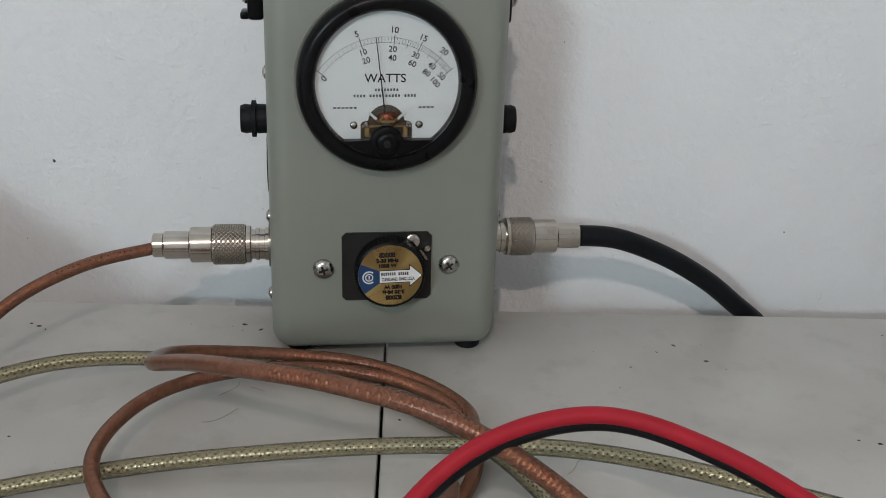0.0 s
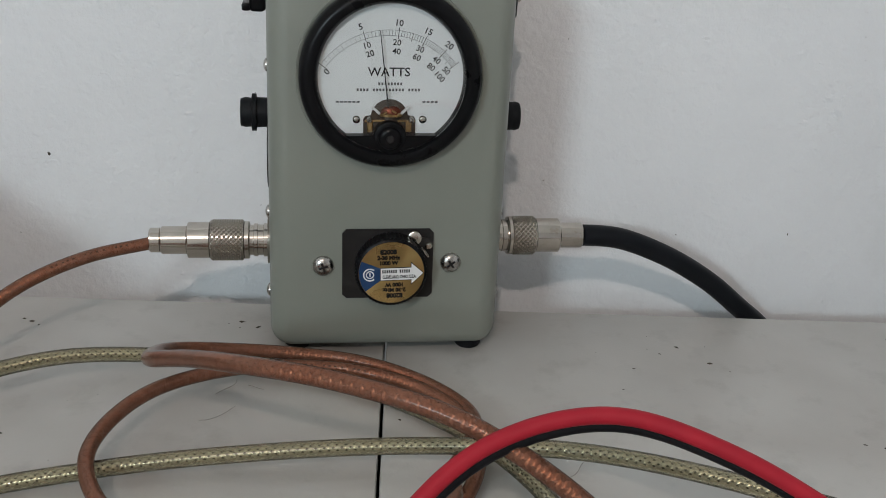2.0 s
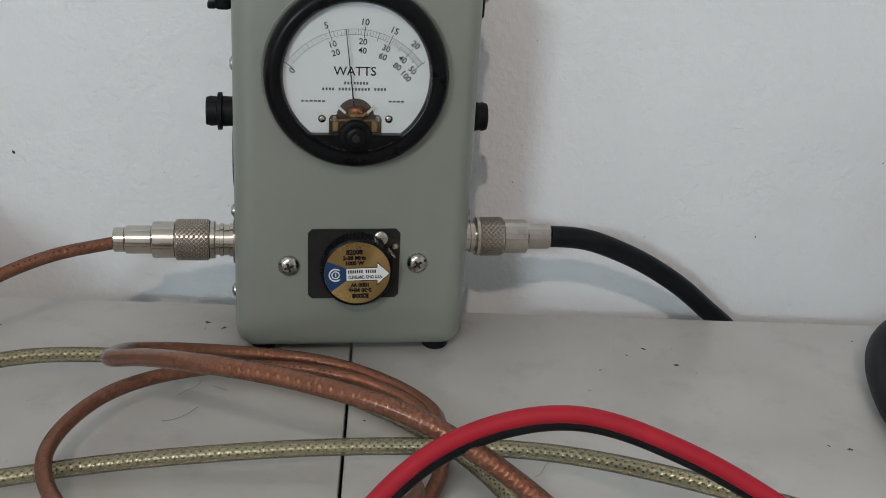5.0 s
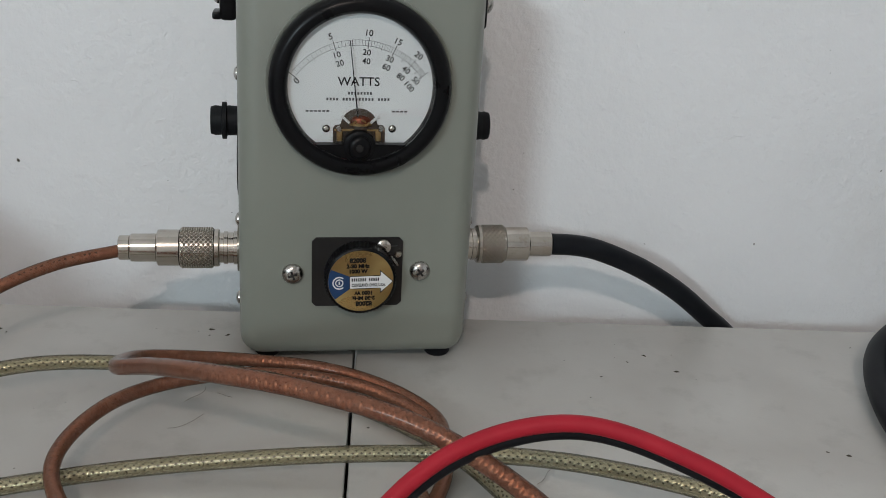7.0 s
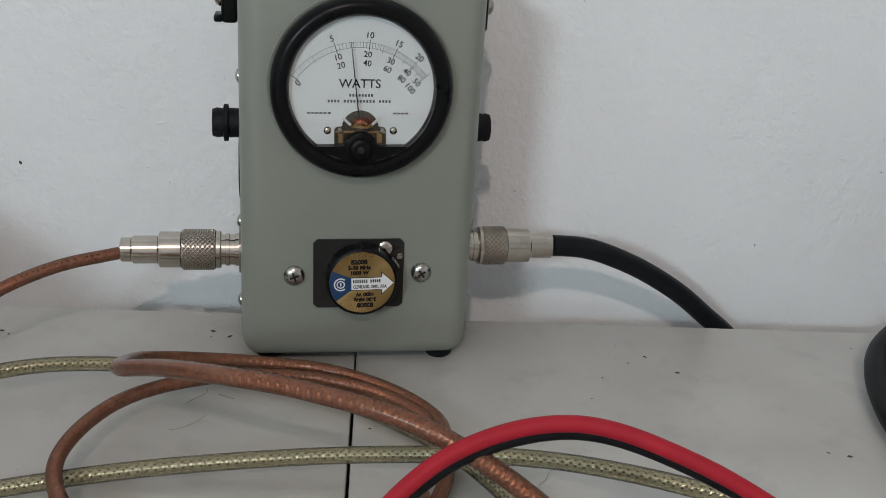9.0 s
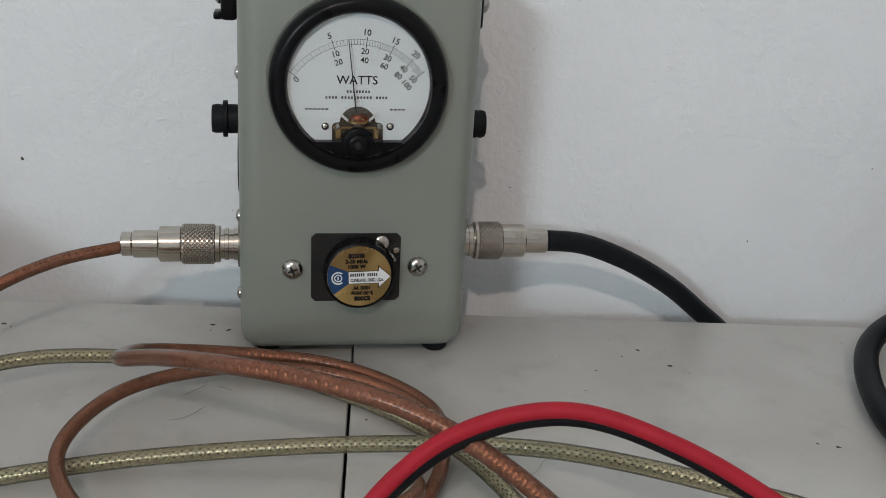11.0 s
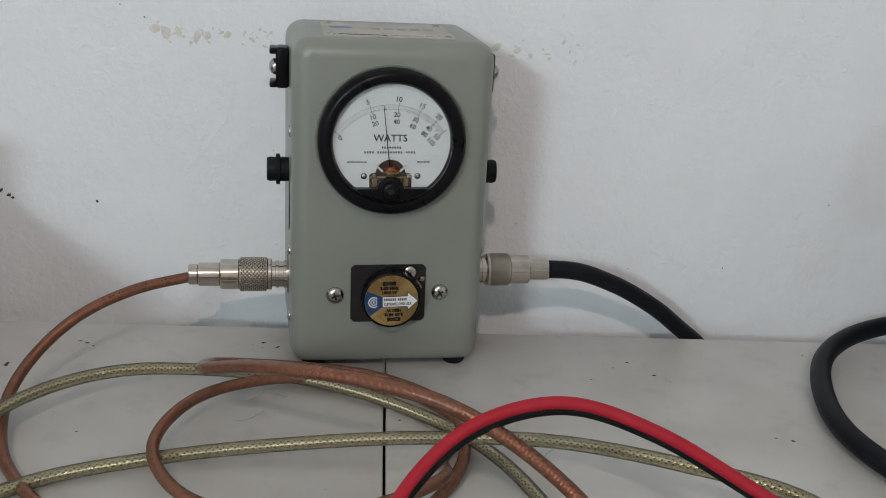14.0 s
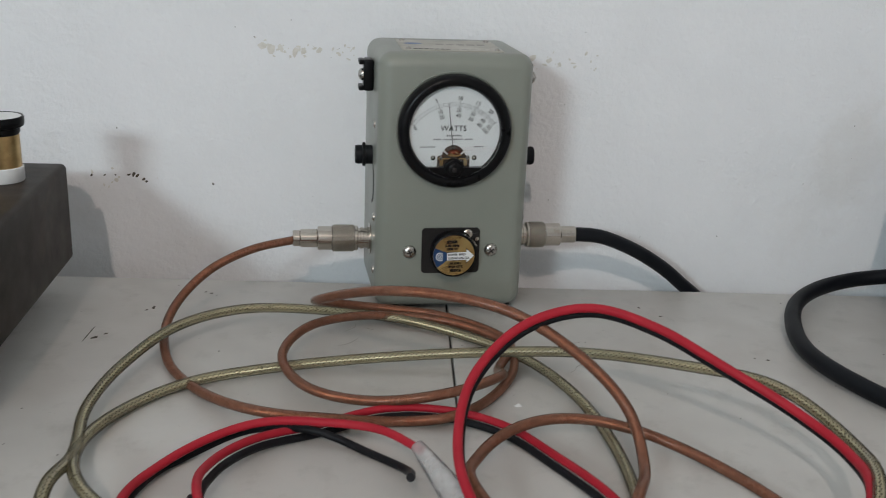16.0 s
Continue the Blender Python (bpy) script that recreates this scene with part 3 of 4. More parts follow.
cross_screw(-0.0280, 0.0455, 0.0047, 20, meter)
cross_screw(0.0280, 0.0468, 0.0046, 35, meter)

# top nameplate
TOPM = pose(-0.0016, 0.0372, TOP, 0, 0, 0)
name_plate = part("nameplate", box((-0.0335, -0.0262, -0.0003), (0.0335, 0.0262, 0.0006), 0.0002, 1, TOPM), BEIGE_PLATE, meter, "scuffed beige nameplate with worn print")
part("blue_mark", prism([(-0.027 + x, 0.010 + y) for x, y in arc_points(0.0035, 0, 0.0062, 0, 340, 20)], 0.0006, 0.0007, TOPM @ Matrix.Diagonal((1, 0.62, 1, 1))), PRINT_BLUE, name_plate, "faded blue print", smooth=0)
bars("worn_print", [(-0.026 + i * 0.0036, -0.026 + i * 0.0036 + 0.0029) for i in range(7)], -0.0205, 0.0022, TOPM, INK, name_plate, "row of dark worn bars", 0.0006, 0.0007)
bars("worn_print", [(0.000 + i * 0.006, 0.000 + i * 0.006 + 0.0045) for i in range(5)], -0.0200, 0.0012, TOPM, PRINT_GREY, name_plate, "row of pale worn bars", 0.0006, 0.0007)
bars("worn_print", [(-0.008 + i * 0.007, -0.008 + i * 0.007 + 0.0052) for i in range(5)], 0.0040, 0.0060, TOPM, PRINT_GREY, name_plate, "row of pale worn bars", 0.0006, 0.00068)
for x in (-0.0295, 0.0295):
    for y in (-0.0218, 0.0218):
        part("rivet", lathe([(0, 0.0022), (0.0010, 0.0020), (0.0018, 0.0013), (0.0021, 0.0006)], TOPM @ pose(x, y, 0), 20), STEEL, name_plate, "small steel rivet")

# side fittings
for s, length in ((-1, 0.0124), (1, 0.0098)):
    SIDE = pose(s * HALF, 0.0335, 0.1052, 0, s * 90, 0)
    stud = part("side_knob", lathe([(0.0064, -0.0005), (0.0066, 0.0045), (0.0064, 0.0060), (0.0062, 0.0068), (0.0066, length - 0.002), (0.0060, length), (0, length)], SIDE, 32), BLACK_RUBBER, meter, "black rubber side stud")
    if s < 0:
        part("fin", lathe([(0.0060, 0.0052), (0.0082, 0.0056), (0.0082, 0.0074), (0.0060, 0.0078)], SIDE, 32), BLACK_RUBBER, stud, "ridge round the stud")
    part("washer", lathe([(0.0, -0.0003), (0.0072, -0.0003), (0.0072, 0.0006), (0, 0.0006)], SIDE, 32), STEEL, stud, "thin steel washer")
    CLIP = pose(s * HALF - 0.0012, 0.036, 0.1598, 0, s * 90, 0) @ Matrix.Diagonal((0.84, 0.9, 1.12, 1))
    strap = part("strap_anchor", box((-0.0125, -0.0075, -0.0004), (0.0125, 0.0075, 0.0058), 0.0018, 3, CLIP), BLACK_PLASTIC, meter, "black strap anchor on the case side")
    for e in ((-1, 1) if s < 0 else ()):
        part("lip", box((e * 0.0103 - 0.0019, -0.0068, 0.0052), (e * 0.0103 + 0.0019, 0.0068, 0.0086), 0.0009, 2, CLIP), BLACK_PLASTIC, strap, "raised end of the anchor")
    part("anchor_screw", lathe([(0, 0.0088), (0.0022, 0.0086), (0.0042, 0.0077), (0.0050, 0.0066), (0.0050, 0.0056)], CLIP, 28), STEEL, strap, "domed steel screw")
    for y, z in ((0.020, 0.1290), (0.0150, 0.0655), (0.0150, 0.0280), (0.0570, 0.0655), (0.0570, 0.0280)):
        part("side_screw", lathe([(0, 0.0018), (0.0016, 0.0016), (0.0028, 0.0008), (0.0030, -0.0003)], pose(s * HALF, y, z, 0, s * 90, 0), 20), STEEL, meter, "small steel side screw")
    part("cap_ring", lathe([(0.0138, 0.0), (0.0138, 0.0009), (0.0158, 0.0009), (0.0160, 0.0)], pose(s * HALF, 0.034, 0.0870, 0, s * 90, 0), 40), BLACK_METAL, meter, "dark ring round the blanking cap")
    part("side_cap", lathe([(0, 0.0007), (0.0125, 0.0007), (0.0140, 0.0003), (0.0142, -0.0003)], pose(s * HALF, 0.034, 0.0870, 0, s * 90, 0), 40), BODY_PAINT, meter, "round blanking cap")

# line connectors on the case
AX_Y, AX_Z = 0.0362, {-1: 0.0439, 1: 0.0460}
for s in (-1, 1):
    AX = pose(s * HALF, AX_Y, AX_Z[s], 0, s * 90, 0)
    jack = part("socket", lathe([(0.0, -0.0004), (0.0108, -0.0004), (0.0110, 0.0016), (0.0078, 0.0018), (0.0078, 0.0034), (0.0072, 0.0036), (0.0072, 0.0060), (0.0077, 0.0062), (0.0077, 0.0078),
                            (0.0071, 0.0080), (0.0071, 0.0120), (0, 0.0120)], AX, 40), NICKEL, meter, "nickel line socket")


# ---- cables ----
def knurl(r, length, rows, around, depth, m):
    """A diamond-knurled sleeve along local z."""
    seg = around * 6
    n = rows * 6
    bm = bmesh.new()
    tri = lambda q: abs((q % 1.0) * 2 - 1)
    rings = []
    for i in range(n + 1):
        edge = min(1.0, min(i, n - i) / 2)
        row = []
        for k in range(seg):
            a, b = around * k / seg, rows * i / n
            rad = r + depth * edge * (min(1.0, 1.5 * tri(a + b)) * min(1.0, 1.5 * tri(a - b)) - 0.5)
            row.append(bm.verts.new((rad * math.cos(2 * math.pi * k / seg), rad * math.sin(2 * math.pi * k / seg), length * i / n)))
        rings.append(row)
    for p, q in zip(rings, rings[1:]):
        for k in range(seg):
            j = (k + 1) % seg
            bm.faces.new((p[k], p[j], q[j], q[k]))
    bm.transform(m)
    return bm


def braid(name, line, r, carriers, pitch, cover, mat, parent, label):
    """Flat strands wound both ways round a line, over and under one another."""
    step = pitch / carriers / 6
    fine = []
    for a, b in zip(line, line[1:]):
        n = max(1, round((b - a).length / step))
        fine += [a.lerp(b, i / n) for i in range(n)]
    fine.append(line[-1])
    p = np.array([tuple(v) for v in fine])
    t = np.gradient(p, axis=0)
    t /= np.linalg.norm(t, axis=1)[:, None]
    side = np.zeros_like(p)
    s = np.cross(t[0], (0, 0, 1.0))
    for i in range(len(p)):
        s = s - t[i] * s.dot(t[i])
        s /= np.linalg.norm(s)
        side[i] = s
    up = np.cross(t, side)
    run = np.concatenate([[0], np.cumsum(np.linalg.norm(np.diff(p, axis=0), axis=1))])
    phi = 2 * np.pi * run / pitch
    verts, faces, base = [], [], 0
    half = cover * 2 * np.pi / carriers
    n = len(p)
    idx = np.arange(n - 1)
    for way in (1, -1):
        lift = 0.00026 * way * np.cos(carriers * phi)
        for k in range(carriers):
            ang = way * phi + 2 * np.pi * k / carriers
            for off, drop in ((-half, -0.00010), (0.0, 0.0), (half, -0.00010)):
                rad = (r + lift + drop)[:, None]
                verts.append(p + rad * (np.cos(ang + off)[:, None] * side + np.sin(ang + off)[:, None] * up))
            for j in (0, 1):
                a, b = base + j * n, base + (j + 1) * n
                faces.append(np.stack([a + idx, b + idx, b + idx + 1, a + idx + 1], 1))
            base += 3 * n
    me = bpy.data.meshes.new(name)
    me.from_pydata(np.concatenate(verts), [], np.concatenate(faces))
    me.polygons.foreach_set("use_smooth", [True] * len(me.polygons))
    me.materials.append(mat)
    return tagged(hang(new(name, me), parent), label)


def coax(name, line, r, r_braid, carriers, pitch, cover, jacket, strands, core, label):
    ob = thing(name, line[0], label, "cable")
    outer = part("jacket", tube(line, r, 18), jacket, ob, "hazy clear plastic jacket")
    braid("braid", line, r_braid, carriers, pitch, cover, strands, outer, "woven metal braid")
    part("core", tube(line, r_braid - 0.00035, 10), core, outer, "core under the braid")
    return ob


def cable(name, line, r, mat, label, seg=14):
    ob = thing(name, line[0], label, "cable")
    part("jacket", tube(line, r, seg), mat, ob, label)
    return ob


def plug(parent, m, steps, sleeve, rows, around, depth):
    """A screw plug along local z: turned steps (radius, from, to) and a knurled sleeve."""
    r, z0, z1 = sleeve
    shell = part("plug", knurl(r, z1 - z0, rows, around, depth, m @ pose(0, 0, z0)), NICKEL, parent, "knurled nickel plug sleeve", smooth=25)
    for nm, r, a, b in steps:
        part(nm, lathe([(0, a), (r - 0.0005, a), (r, a + 0.0005), (r, b - 0.0005), (r - 0.0005, b), (0, b)], m, 40), NICKEL, shell, "turned nickel " + nm.replace("_", " "))


mm = lambda pts: [Vector(p) / 1000 for p in pts]
brown_a = mm([(-105, 35.8, 42.8), (-133.7, 23.6, 40.2), (-160.2, 7.6, 32), (-179, -14.2, 19.3), (-185.8, -43.3, 9.7), (-180.5, -76.6, 2.9), (-164.8, -108.8, 2.8), (-144.3, -137.5, 6.1), (-118.5, -159.5, 9.8), (-87, -168.5, 10.2), (-54.6, -160.4, 3.1)])
brown_b = mm([(-22.5, -163.8, 6.4), (6.1, -135.8, 3.2), (26.7, -99.3, 3.9), (28.5, -60.4, 3.1), (5.9, -29.7, 3.6), (-31.5, -19, 6.3), (-70.2, -29.8, 10.8), (-99.2, -56.8, 14.4), (-112.7, -92.4, 11.6), (-98.1, -125.1, 7.3), (-64.3, -148.1, 9.5), (-23.7, -153.3, 15.2), (10.4, -136, 16.6), (16.9, -98.8, 3.4)])
brown_c = mm([(28.1, -81.3, 9.4), (29.2, -52.8, 3.9), (13.6, -28.5, 3.3), (-11.5, -13.3, 5.2), (-41.2, -9.9, 8.2), (-68.8, -18.6, 15), (-89.5, -38.4, 25.4)])
brown_d = mm([(-91.2, -79.5, 42.6), (-74.7, -110.1, 58.1), (-55, -139, 70.6), (-25.5, -161.6, 76.1), (6.9, -178.2, 72.1), (38.6, -193.8, 54.8), (61.4, -207.6, 31.6), (63.8, -232.4, 12.9), (49.8, -264.7, 17.5)])
brown_e = mm([(29.4, -299.7, 9.1), (-1.7, -297.2, 9.5)])
brown_f = mm([(-24.1, -248.4, 17.4), (-16.8, -222.9, 16.3), (0.4, -202.2, 16.9), (22.8, -189.1, 16.7), (48, -185.8, 14.5), (73.4, -191.6, 10.3), (95.8, -204.9, 5.5), (112.8, -224.6, 2.8), (123.9, -249.3, 3)])
brown_g = mm([(133.8, -285.1, 3), (120.1, -330, 3)])
brown_line = spline(brown_a + brown_b + brown_c + brown_d + brown_e + brown_f + brown_g)
brown = coax("brown_coax_cable", brown_line, 0.0029, 0.0025, 5, 0.0165, 0.40, BROWN_JACKET, COPPER_STRAND, BROWN_CORE, "brown translucent coaxial cable with copper braid, coiled on the bench")
plug(brown, pose(-HALF, AX_Y, AX_Z[-1], 0, -90, 0), [("collar", 0.0088, 0.0098, 0.0126), ("body", 0.0084, 0.0276, 0.0380), ("neck", 0.0065, 0.0380, 0.0500), ("ferrule", 0.0057, 0.0500, 0.0552)], (0.0091, 0.0126, 0.0276), 7, 24, 0.0010)

def printed_marks(line, r, start, count, gap, parent):
    """Small dark printed dashes along a jacket."""
    bm = bmesh.new()
    run, i = 0.0, 1
    dice = random.Random(3)
    marks_at = [start + gap * k + dice.uniform(-0.0004, 0.0004) for k in range(count) if dice.random() > 0.2]
    for a, b in zip(line, line[1:]):
        step = (b - a).length
        while marks_at and run + step >= marks_at[0]:
            p = a.lerp(b, (marks_at.pop(0) - run) / step)
            t = (b - a).normalized()
            out = Vector((0, -0.75, 0.66))
            out = (out - t * out.dot(t)).normalized()
            w = t.cross(out)
            l, h = dice.uniform(0.0003, 0.0006), dice.uniform(0.00022, 0.00042)
            bm.faces.new([bm.verts.new(p + out * (r + 0.00008) + t * x * l + w * y * h) for x, y in ((-1, -1), (1, -1), (1, 1), (-1, 1))])
        run += step
    part("print", bm, BROWN_INK, parent, "small dark printed dashes", smooth=0)


printed_marks(brown_line, 0.0029, 0.012, 14, 0.0026, brown)
printed_marks(brown_line, 0.0029, 0.545, 26, 0.0026, brown)

olive_a = mm([(-212.5, -249.6, 21.8), (-210.7, -198.7, 11.2), (-213.8, -147.7, 10.2), (-202.7, -97.6, 11.6), (-176.6, -53, 16.1), (-137.5, -23.4, 14.9), (-88.4, -13.6, 9.4), (-38.6, -22.8, 6.4), (4.4, -51.5, 5.2), (35.8, -93, 6.7), (53.6, -142.2, 6.7), (60.2, -193.9, 4.9), (56.9, -244.2, 3.8)])
olive_b = mm([(-189.4, -330.2, 3.5), (-139.5, -350.1, 3.2), (-117.7, -312, 3.8), (-151.6, -278, 6.7)])
olive_c = mm([(-193, -251.1, 19.1), (-210, -196.5, 10.7), (-199.8, -144.5, 4.1), (-163.8, -107.2, 3.9), (-108.5, -92.6, 5.8), (-49.8, -89.8, 8.9), (8, -96.6, 13.8), (62, -115.6, 21.1), (108.1, -150.9, 28.8), (146.5, -193.5, 35.1), (163, -246.1, 29.2), (145.9, -297.2, 35.6)])
olive_d = mm([(118.8, -329.6, 13.7), (83.7, -349.9, 3.5)])
olive = coax("clear_coax_cable", spline(mm([(18, -330, 3), (45, -292, 3)]) + olive_a[::-1] + mm([(-207, -300, 8)]) + olive_b + olive_c + olive_d), 0.0032, 0.0019, 5, 0.0160, 0.29, CLEAR_JACKET, TINNED_STRAND, OLIVE_CORE,
              "clear yellowish coaxial cable with visible tinned braid, looped on the bench")

red_knots = mm([(-29.2, -269.3, 23.9), (-29.6, -234.2, 33.5), (-18.1, -204.9, 50.9), (8.9, -187.9, 69.7), (43.6, -185.8, 78), (76.8, -195.7, 70.5), (109.2, -209, 54.3), (137.5, -229.2, 40.6), (152.4, -259.4, 32.6), (144.1, -294.6, 32.5)])
arch = spline(mm([(30, -345, 3), (-12, -318, 8)]) + red_knots + mm([(118, -325, 14), (84, -340, 6)]))
pair = thing("red_black_power_cable", arch[0], "red and black twin power wire arching over the bench", "cable")
part("red_wire", tube(arch, 0.0024), RED_WIRE, pair, "glossy red insulated wire")
part("black_wire", tube(beside(arch, (0.35, 0.45, -0.85), 0.0044), 0.0022), BLACK_WIRE, pair, "black insulated wire")

second = spline(mm([(-100, -335, 3), (-132, -295, 6)]) + mm([(-147.5, -252.6, 16.2), (-145.2, -215.4, 9.7), (-125.2, -185.2, 5.5), (-92.6, -166, 2), (-57.2, -153.4, 3.8), (-21.7, -155.7, 2.9), (7.3, -174.9, 2.4), (26.7, -207.1, 2), (42.2, -243, 3.2)]) + mm([(52, -285, 3)]))
pair2 = thing("red_black_power_cable", second[0], "red and black twin power wire lying on the bench", "cable")
part("red_wire", tube([p + Vector((0, 0, 0.0035)) for p in second], 0.0022), RED_WIRE, pair2, "glossy red insulated wire")
part("black_wire", tube(beside(second, (0.1, -0.95, 0.0), 0.0030), 0.0021), BLACK_WIRE, pair2, "black insulated wire")

red_end = spline(mm([(-150, -315, 3), (-182, -272, 4)]) + mm([(-183.2, -233.9, 7.2), (-169.7, -208.4, 8.5), (-147.7, -190.6, 12.7), (-121.1, -182.5, 16.8), (-90.7, -185.1, 17.1), (-62.4, -196.8, 18.2), (-44.7, -219.5, 19)]))
black_end = spline(mm([(-150, -319, 2.2), (-183, -277, 2.5), (-184, -240, 3), (-174, -208, 3)]) + mm([(-158.9, -188.8, 2.2), (-128.5, -174.4, 8.2), (-95.7, -174.7, 6.9), (-68.4, -190.4, 2), (-50.5, -215.1, 5.4), (-52.3, -244.2, 19)]))
pair3 = thing("red_black_power_lead", red_end[0], "split red and black power lead with a milky sleeve", "cable")
part("red_wire", tube(red_end, 0.0022), RED_WIRE, pair3, "glossy red insulated wire")
part("black_wire", tube(black_end, 0.0021), BLACK_WIRE, pair3, "black insulated wire with a cut end")
e0 = red_end[-1]
sleeve_line = spline([e0 + Vector((-0.0015, 0.003, 0.0005)), e0 + Vector((0.004, -0.008, -0.003)), e0 + Vector((0.010, -0.018, -0.008)), e0 + Vector((0.016, -0.032, -0.012))])
part("sleeve", tube(sleeve_line, 0.0034, 18, 0.0078), MILKY, pair3, "milky plastic terminal sleeve")

black_knots = mm([(97.5, 36.2, 46), (110, 36.8, 45.2), (123, 38, 42), (147, 42, 31), (172, 47.8, 15), (192, 53, -1.5), (206, 57, -13)])
heavy = cable("black_coax_cable", spline(black_knots + mm([(222, 60.5, -30), (234, 64, -62), (240, 66, -140), (240, 66, -400)])), 0.0052, CABLE_BLACK,
              "thick black coaxial cable dropping behind the bench", 20)
plug(heavy, pose(HALF, AX_Y, AX_Z[1], 0, 90, 0), [("collar", 0.0092, 0.0088, 0.0112), ("body", 0.0082, 0.0223, 0.0342), ("neck", 0.0061, 0.0342, 0.0458)], (0.0088, 0.0112, 0.0223), 5, 22, 0.0012)

loop_knots = mm([(345.7, 17.3, 18.5), (312.8, 22.3, 13.6), (278.8, 10.7, 11.1), (250, -14.3, 9.4), (230.1, -51.8, 7.9), (220.4, -92.7, 7.2), (227.1, -135.3, 7.3), (248.5, -172.8, 6)])
cable("black_power_cable", spline(mm([(368, 19, 20)]) + loop_knots + mm([(300, -215, 5.6), (380, -230, 5.6)])), 0.0056, CABLE_BLACK, "thick black cable looped on the bench", 20)

# ---- cases beside the meter ----
LEFT = pose(-0.2580, 0.0526, 0, 0, 0, -3.0)
left_case = thing("brown_case", LEFT @ Vector((-0.12, -0.12, 0)), "dark brown painted metal instrument case on feet", "instrument case")
part("case", box((-0.25, -0.24, 0.0250), (0, 0, 0.0933), 0.004, 3, LEFT), BOX_BROWN, left_case, "dark brown painted metal body")
for x in (-0.20, -0.06):
    for y in (-0.19, -0.08):
        part("foot", lathe([(0, 0), (0.008, 0), (0.009, 0.003), (0.009, 0.0255), (0, 0.0255)], LEFT @ pose(x, y, 0), 20), BLACK_RUBBER, left_case, "black rubber foot")

SPARE = pose(-0.2868, 0.0051, 0.0934) @ Matrix.Scale(0.962, 4)
spare = thing("spare_element", SPARE.translation, "spare gold plug-in element with black cap, standing on the brown case", "meter element")
part("base_ring", lathe([(0, 0), (0.0128, 0), (0.0132, 0.0006), (0.0132, 0.0092), (0.0126, 0.0098), (0, 0.0098)], SPARE, 40), LABEL_WHITE, spare, "white plastic base ring")
part("barrel", lathe([(0.0122, 0.0098), (0.0122, 0.0310), (0, 0.0310)], SPARE, 40), BRASS, spare, "gold brass barrel")
part("cap", lathe([(0.0118, 0.0310), (0.0128, 0.0325), (0.0128, 0.0352), (0.0154, 0.0365), (0.0158, 0.0385), (0.0158, 0.0420), (0.0152, 0.0428), (0.0145, 0.0428), (0.0143, 0.0422), (0, 0.0422)], SPARE, 60), BLACK_PLASTIC, spare, "black cap")
part("cap_label", lathe([(0, 0.0425), (0.0140, 0.0425), (0.0140, 0.0421)], SPARE, 48), LABEL_WHITE, spare, "pale round label")

RIGHT = pose(0.3550, 0.0485, 0, 0, 0, -21.5)
right_case = thing("dark_grey_case", RIGHT @ Vector((0.08, -0.1, 0)), "dark grey metal equipment case with vent holes", "equipment case")
part("case", box((0, -0.22, 0.010), (0.16, 0, 0.1210), 0.003, 2, RIGHT), BOX_GREY, right_case, "dark grey painted metal body")
for x in (0.015, 0.145):
    for y in (-0.20, -0.04):
        part("foot", lathe([(0, 0), (0.007, 0), (0.008, 0.002), (0.008, 0.0105), (0, 0.0105)], RIGHT @ pose(x, y, 0), 20), BLACK_RUBBER, right_case, "black rubber foot")
for i in range(4):
    for j in range(3):
        part("vent_hole", lathe([(0, 0.0004), (0.0016, 0.0004), (0.0019, -0.0002)], RIGHT @ pose(0, -0.05 - j * 0.009, 0.045 + i * 0.012, 0, -90, 0), 12), BLACK_PLASTIC, right_case, "small dark vent hole")
part("case_screw", lathe([(0, 0.0012), (0.0024, 0.0010), (0.0034, 0.0002), (0.0034, -0.0004)], RIGHT @ pose(0, -0.012, 0.073, 0, -90, 0), 20), BLACK_METAL, right_case, "black case screw")

# ---- lamp on the ceiling ----
lamp = thing("ceiling_lamp", BENCH @ Vector((-0.33, -2.9, CEILING_Z)), "small white lamp head on a stem under the ceiling", "lamp")
part("lamp_head", lathe([(0.044, -0.004), (0.050, 0.0), (0.050, 0.050), (0.034, 0.072), (0, 0.076), (0, 0.070), (0.030, 0.066), (0.044, 0.046)], LAMP_AIM, 40), CEILING_PAINT, lamp, "white round lamp head")
part("stem", lathe([(0.008, 0.04), (0.008, CEILING_Z - LAMP.z - 0.012), (0.045, CEILING_Z - LAMP.z - 0.012), (0.045, CEILING_Z - LAMP.z)], pose(*(LAMP_AIM @ Vector((0, 0, 0.03)))) @ pose(0, 0, LAMP.z - (LAMP_AIM @ Vector((0, 0, 0.03))).z), 24), CEILING_PAINT, lamp, "white stem and ceiling rose")

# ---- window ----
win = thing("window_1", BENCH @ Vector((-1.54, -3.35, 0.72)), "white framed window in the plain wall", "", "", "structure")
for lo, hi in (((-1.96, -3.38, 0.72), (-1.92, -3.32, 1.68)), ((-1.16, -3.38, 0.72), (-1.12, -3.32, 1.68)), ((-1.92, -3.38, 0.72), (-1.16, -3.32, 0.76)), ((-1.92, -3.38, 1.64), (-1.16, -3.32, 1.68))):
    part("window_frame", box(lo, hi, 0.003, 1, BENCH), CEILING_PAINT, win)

# ---- specks, chips and fibres ----
rng = random.Random(5)


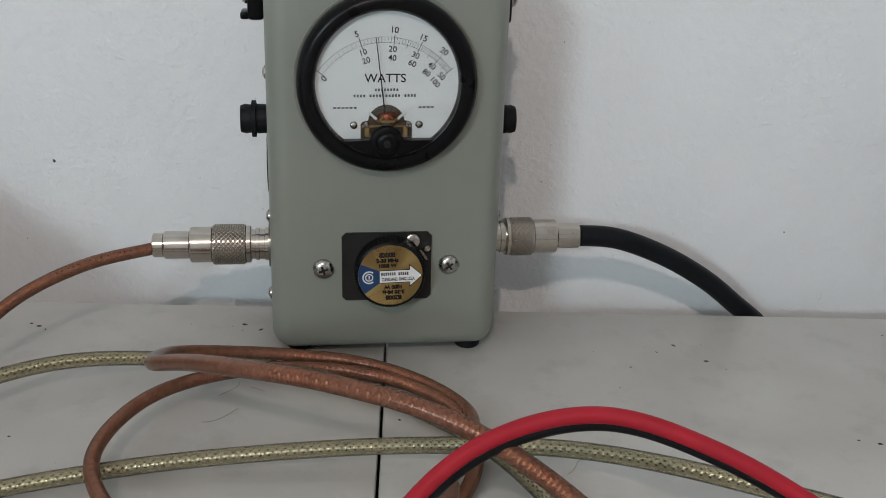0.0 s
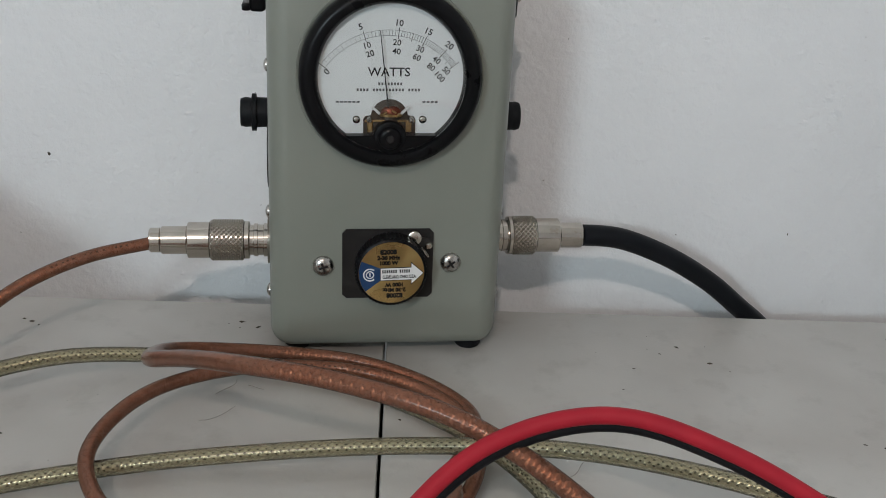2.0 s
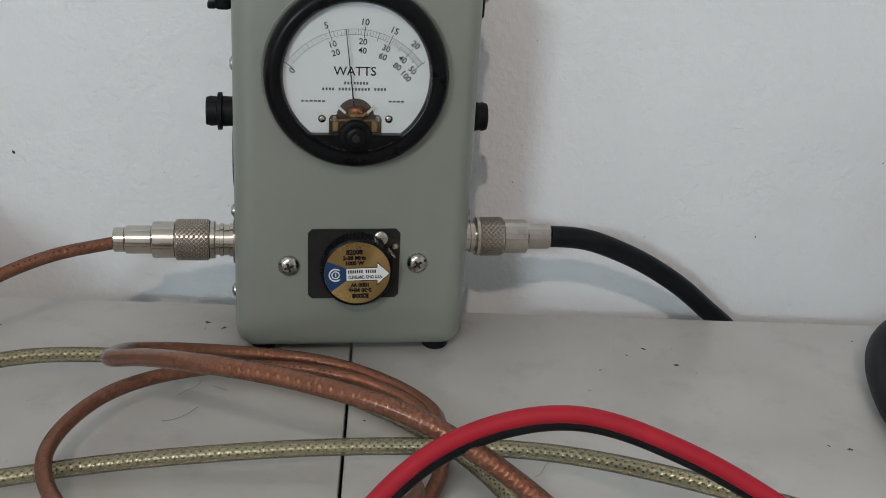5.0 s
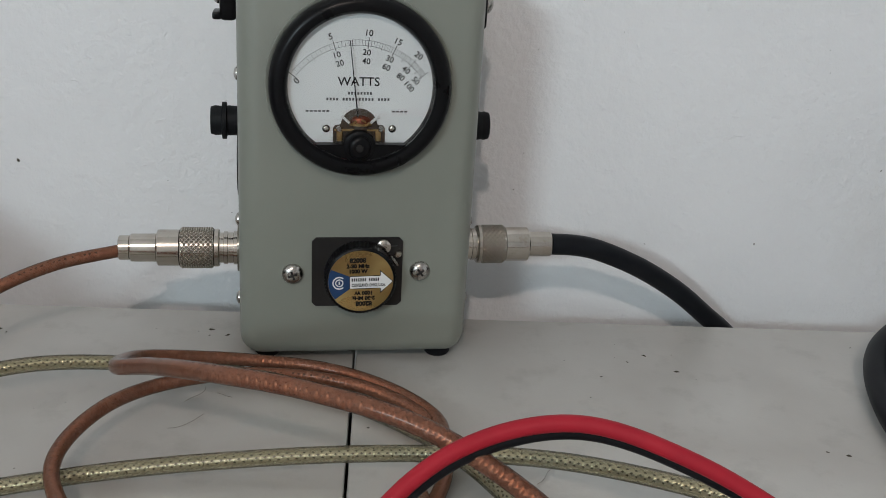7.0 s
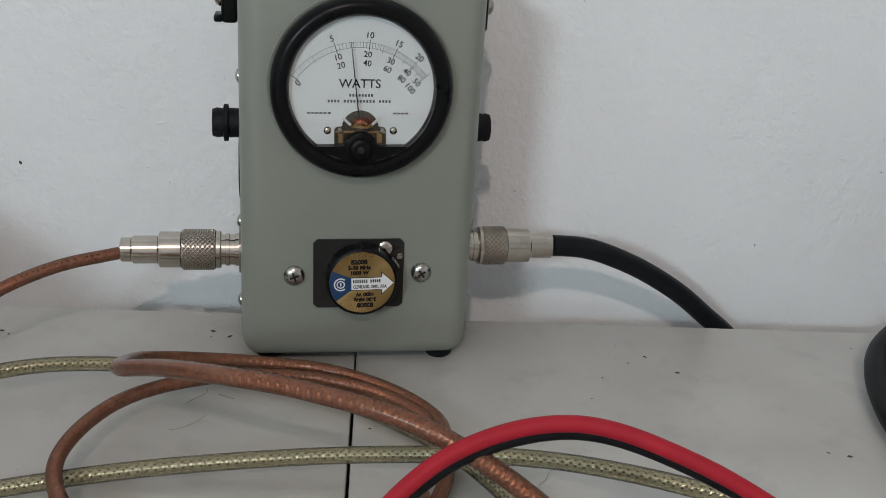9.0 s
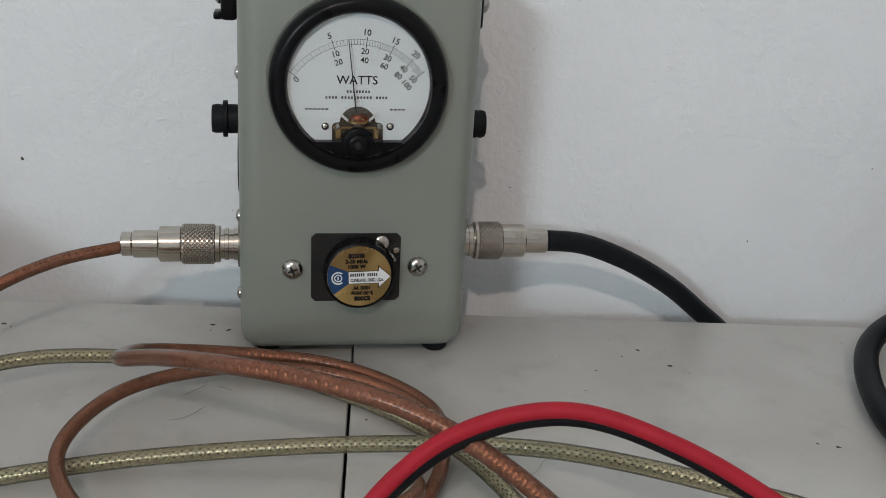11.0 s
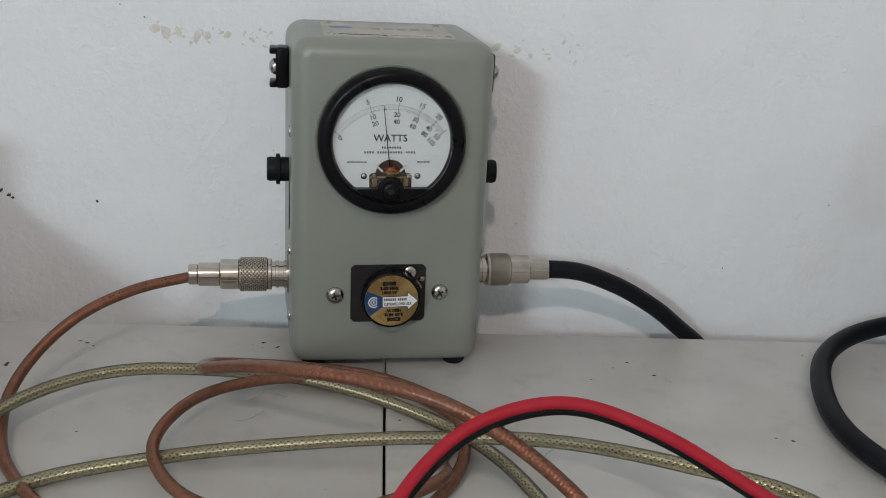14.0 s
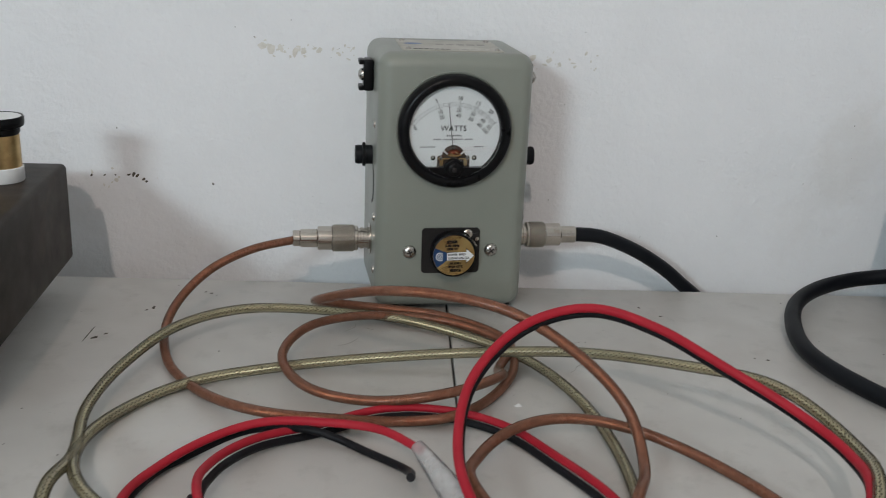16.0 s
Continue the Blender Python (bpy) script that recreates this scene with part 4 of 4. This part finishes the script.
def blot(bm, at, r, flat, m, tall=0.0004):
    """One small uneven crumb or flake."""
    n = 7
    a0 = rng.random() * 6.28
    top = bm.verts.new(m @ Vector((at[0], at[1], tall)))
    turn = rng.random() * 3.14
    rim_v = []
    for k in range(n):
        a = a0 + 2 * math.pi * k / n
        rr = r * rng.uniform(0.6, 1.25)
        x, y = rr * math.cos(a), rr * flat * math.sin(a)
        rim_v.append(bm.verts.new(m @ Vector((at[0] + x * math.cos(turn) - y * math.sin(turn), at[1] + x * math.sin(turn) + y * math.cos(turn), 0.00005))))
    for k in range(n):
        bm.faces.new((top, rim_v[k], rim_v[(k + 1) % n]))


crumbs = bmesh.new()
for x, y, r in ((0.1403, 0.0051, 0.0012), (0.1508, -0.0119, 0.0019), (-0.0662, 0.0403, 0.0019), (-0.058, 0.034, 0.0014), (0.1961, -0.0871, 0.0014), (-0.2315, -0.0318, 0.0032), (-0.201, 0.018, 0.0028), (-0.205, 0.014, 0.0016), (-0.164, 0.044, 0.0017), (-0.168, 0.047, 0.0010), (-0.160, 0.040, 0.0008), (-0.152, -0.057, 0.0008), (0.002, -0.055, 0.0008), (-0.225, -0.026, 0.0016)):
    blot(crumbs, (x, y), r, 0.55, Matrix.Identity(4), 0.0006)
blot(crumbs, (-0.236, -0.027), 0.015, 0.035, Matrix.Identity(4), 0.0002)
for _ in range(70):
    p = BENCH @ Vector((rng.uniform(-0.26, 0.34), rng.uniform(-0.22, EDGE - 0.006), 0))
    blot(crumbs, (p.x, p.y), rng.choice((0.0003, 0.0004, 0.0005, 0.0008)), 0.6, Matrix.Identity(4), 0.0002)
solid("bench_crumbs", crumbs, SPECK, "scattered dark crumbs and specks on the bench", "crumbs", kind="stuff", smooth=0)

ON_WALL = BENCH @ pose(0, WALL, 0, 90, 0, 0)
chips = bmesh.new()
for u0, u1, z0, count in ((-0.145, -0.065, 0.166, 34), (0.045, 0.115, 0.163, 30), (-0.27, -0.215, 0.066, 10)):
    for _ in range(count):
        u = rng.uniform(u0, u1)
        blot(chips, (u, z0 + rng.gauss(0, 0.0032)), rng.choice((0.0005, 0.0008, 0.0012, 0.002)), rng.uniform(0.35, 0.8), ON_WALL, 0.0003)
for u, z, r in ((-0.138, 0.1675, 0.0042), (-0.132, 0.1650, 0.0050), (-0.125, 0.1660, 0.0032), (-0.114, 0.1635, 0.0040), (-0.108, 0.1645, 0.0030), (-0.097, 0.1655, 0.0026), (-0.118, 0.1600, 0.0016), (-0.082, 0.1630, 0.0018), (0.060, 0.1655, 0.0034), (0.073, 0.1640, 0.0030)):
    blot(chips, (u, z), r, 0.62, ON_WALL, 0.0003)
solid("paint_chips", chips, BARE_PLASTER, "chipped patches of bare plaster in the wall paint", "paint chips", kind="stuff", smooth=0)
dots = bmesh.new()
for u, z, r in ((-0.177, 0.0618, 0.0011), (-0.240, 0.0672, 0.0014), (-0.2365, 0.0676, 0.0020), (-0.2335, 0.0668, 0.0016), (-0.2290, 0.0640, 0.0018), (-0.2270, 0.0625, 0.0012), (-0.258, 0.0665, 0.0012), (-0.268, 0.066, 0.0014), (-0.250, 0.0668, 0.0008)):
    blot(dots, (u, z), r, 0.7, ON_WALL, 0.0004)
for _ in range(36):
    blot(dots, (rng.uniform(-0.25, 0.36), rng.uniform(0.0, 0.22)), rng.choice((0.0003, 0.0004, 0.0006)), 0.6, ON_WALL, 0.0002)
solid("wall_specks", dots, SPECK, "small dark specks on the white wall", "specks", kind="stuff", smooth=0)

fibres = bmesh.new()
for x, y, a, n in ((-0.073, -0.031, 60, 7), (-0.060, -0.024, -50, 4), (0.068, -0.055, -42, 6), (-0.078, -0.052, -30, 8), (0.062, -0.100, 10, 8)):
    p = Vector((x, y, 0.0006))
    line = []
    for i in range(n):
        line.append(p.copy())
        a += rng.uniform(-22, 32)
        p += Vector((math.cos(radians(a)), math.sin(radians(a)), 0)) * 0.0026
    add(fibres, tube(line, 0.0001, 5))
flake = bmesh.new()
blot(flake, (0.021, -0.1405), 0.0030, 0.7, Matrix.Identity(4), 0.0016)
solid("paper_scrap", flake, LABEL_WHITE, "tiny white scrap lying on the bench", "scrap", smooth=0)
solid("loose_fibres", fibres, HAIR, "a few pale loose fibres on the bench", "fibres", kind="stuff", smooth=0)
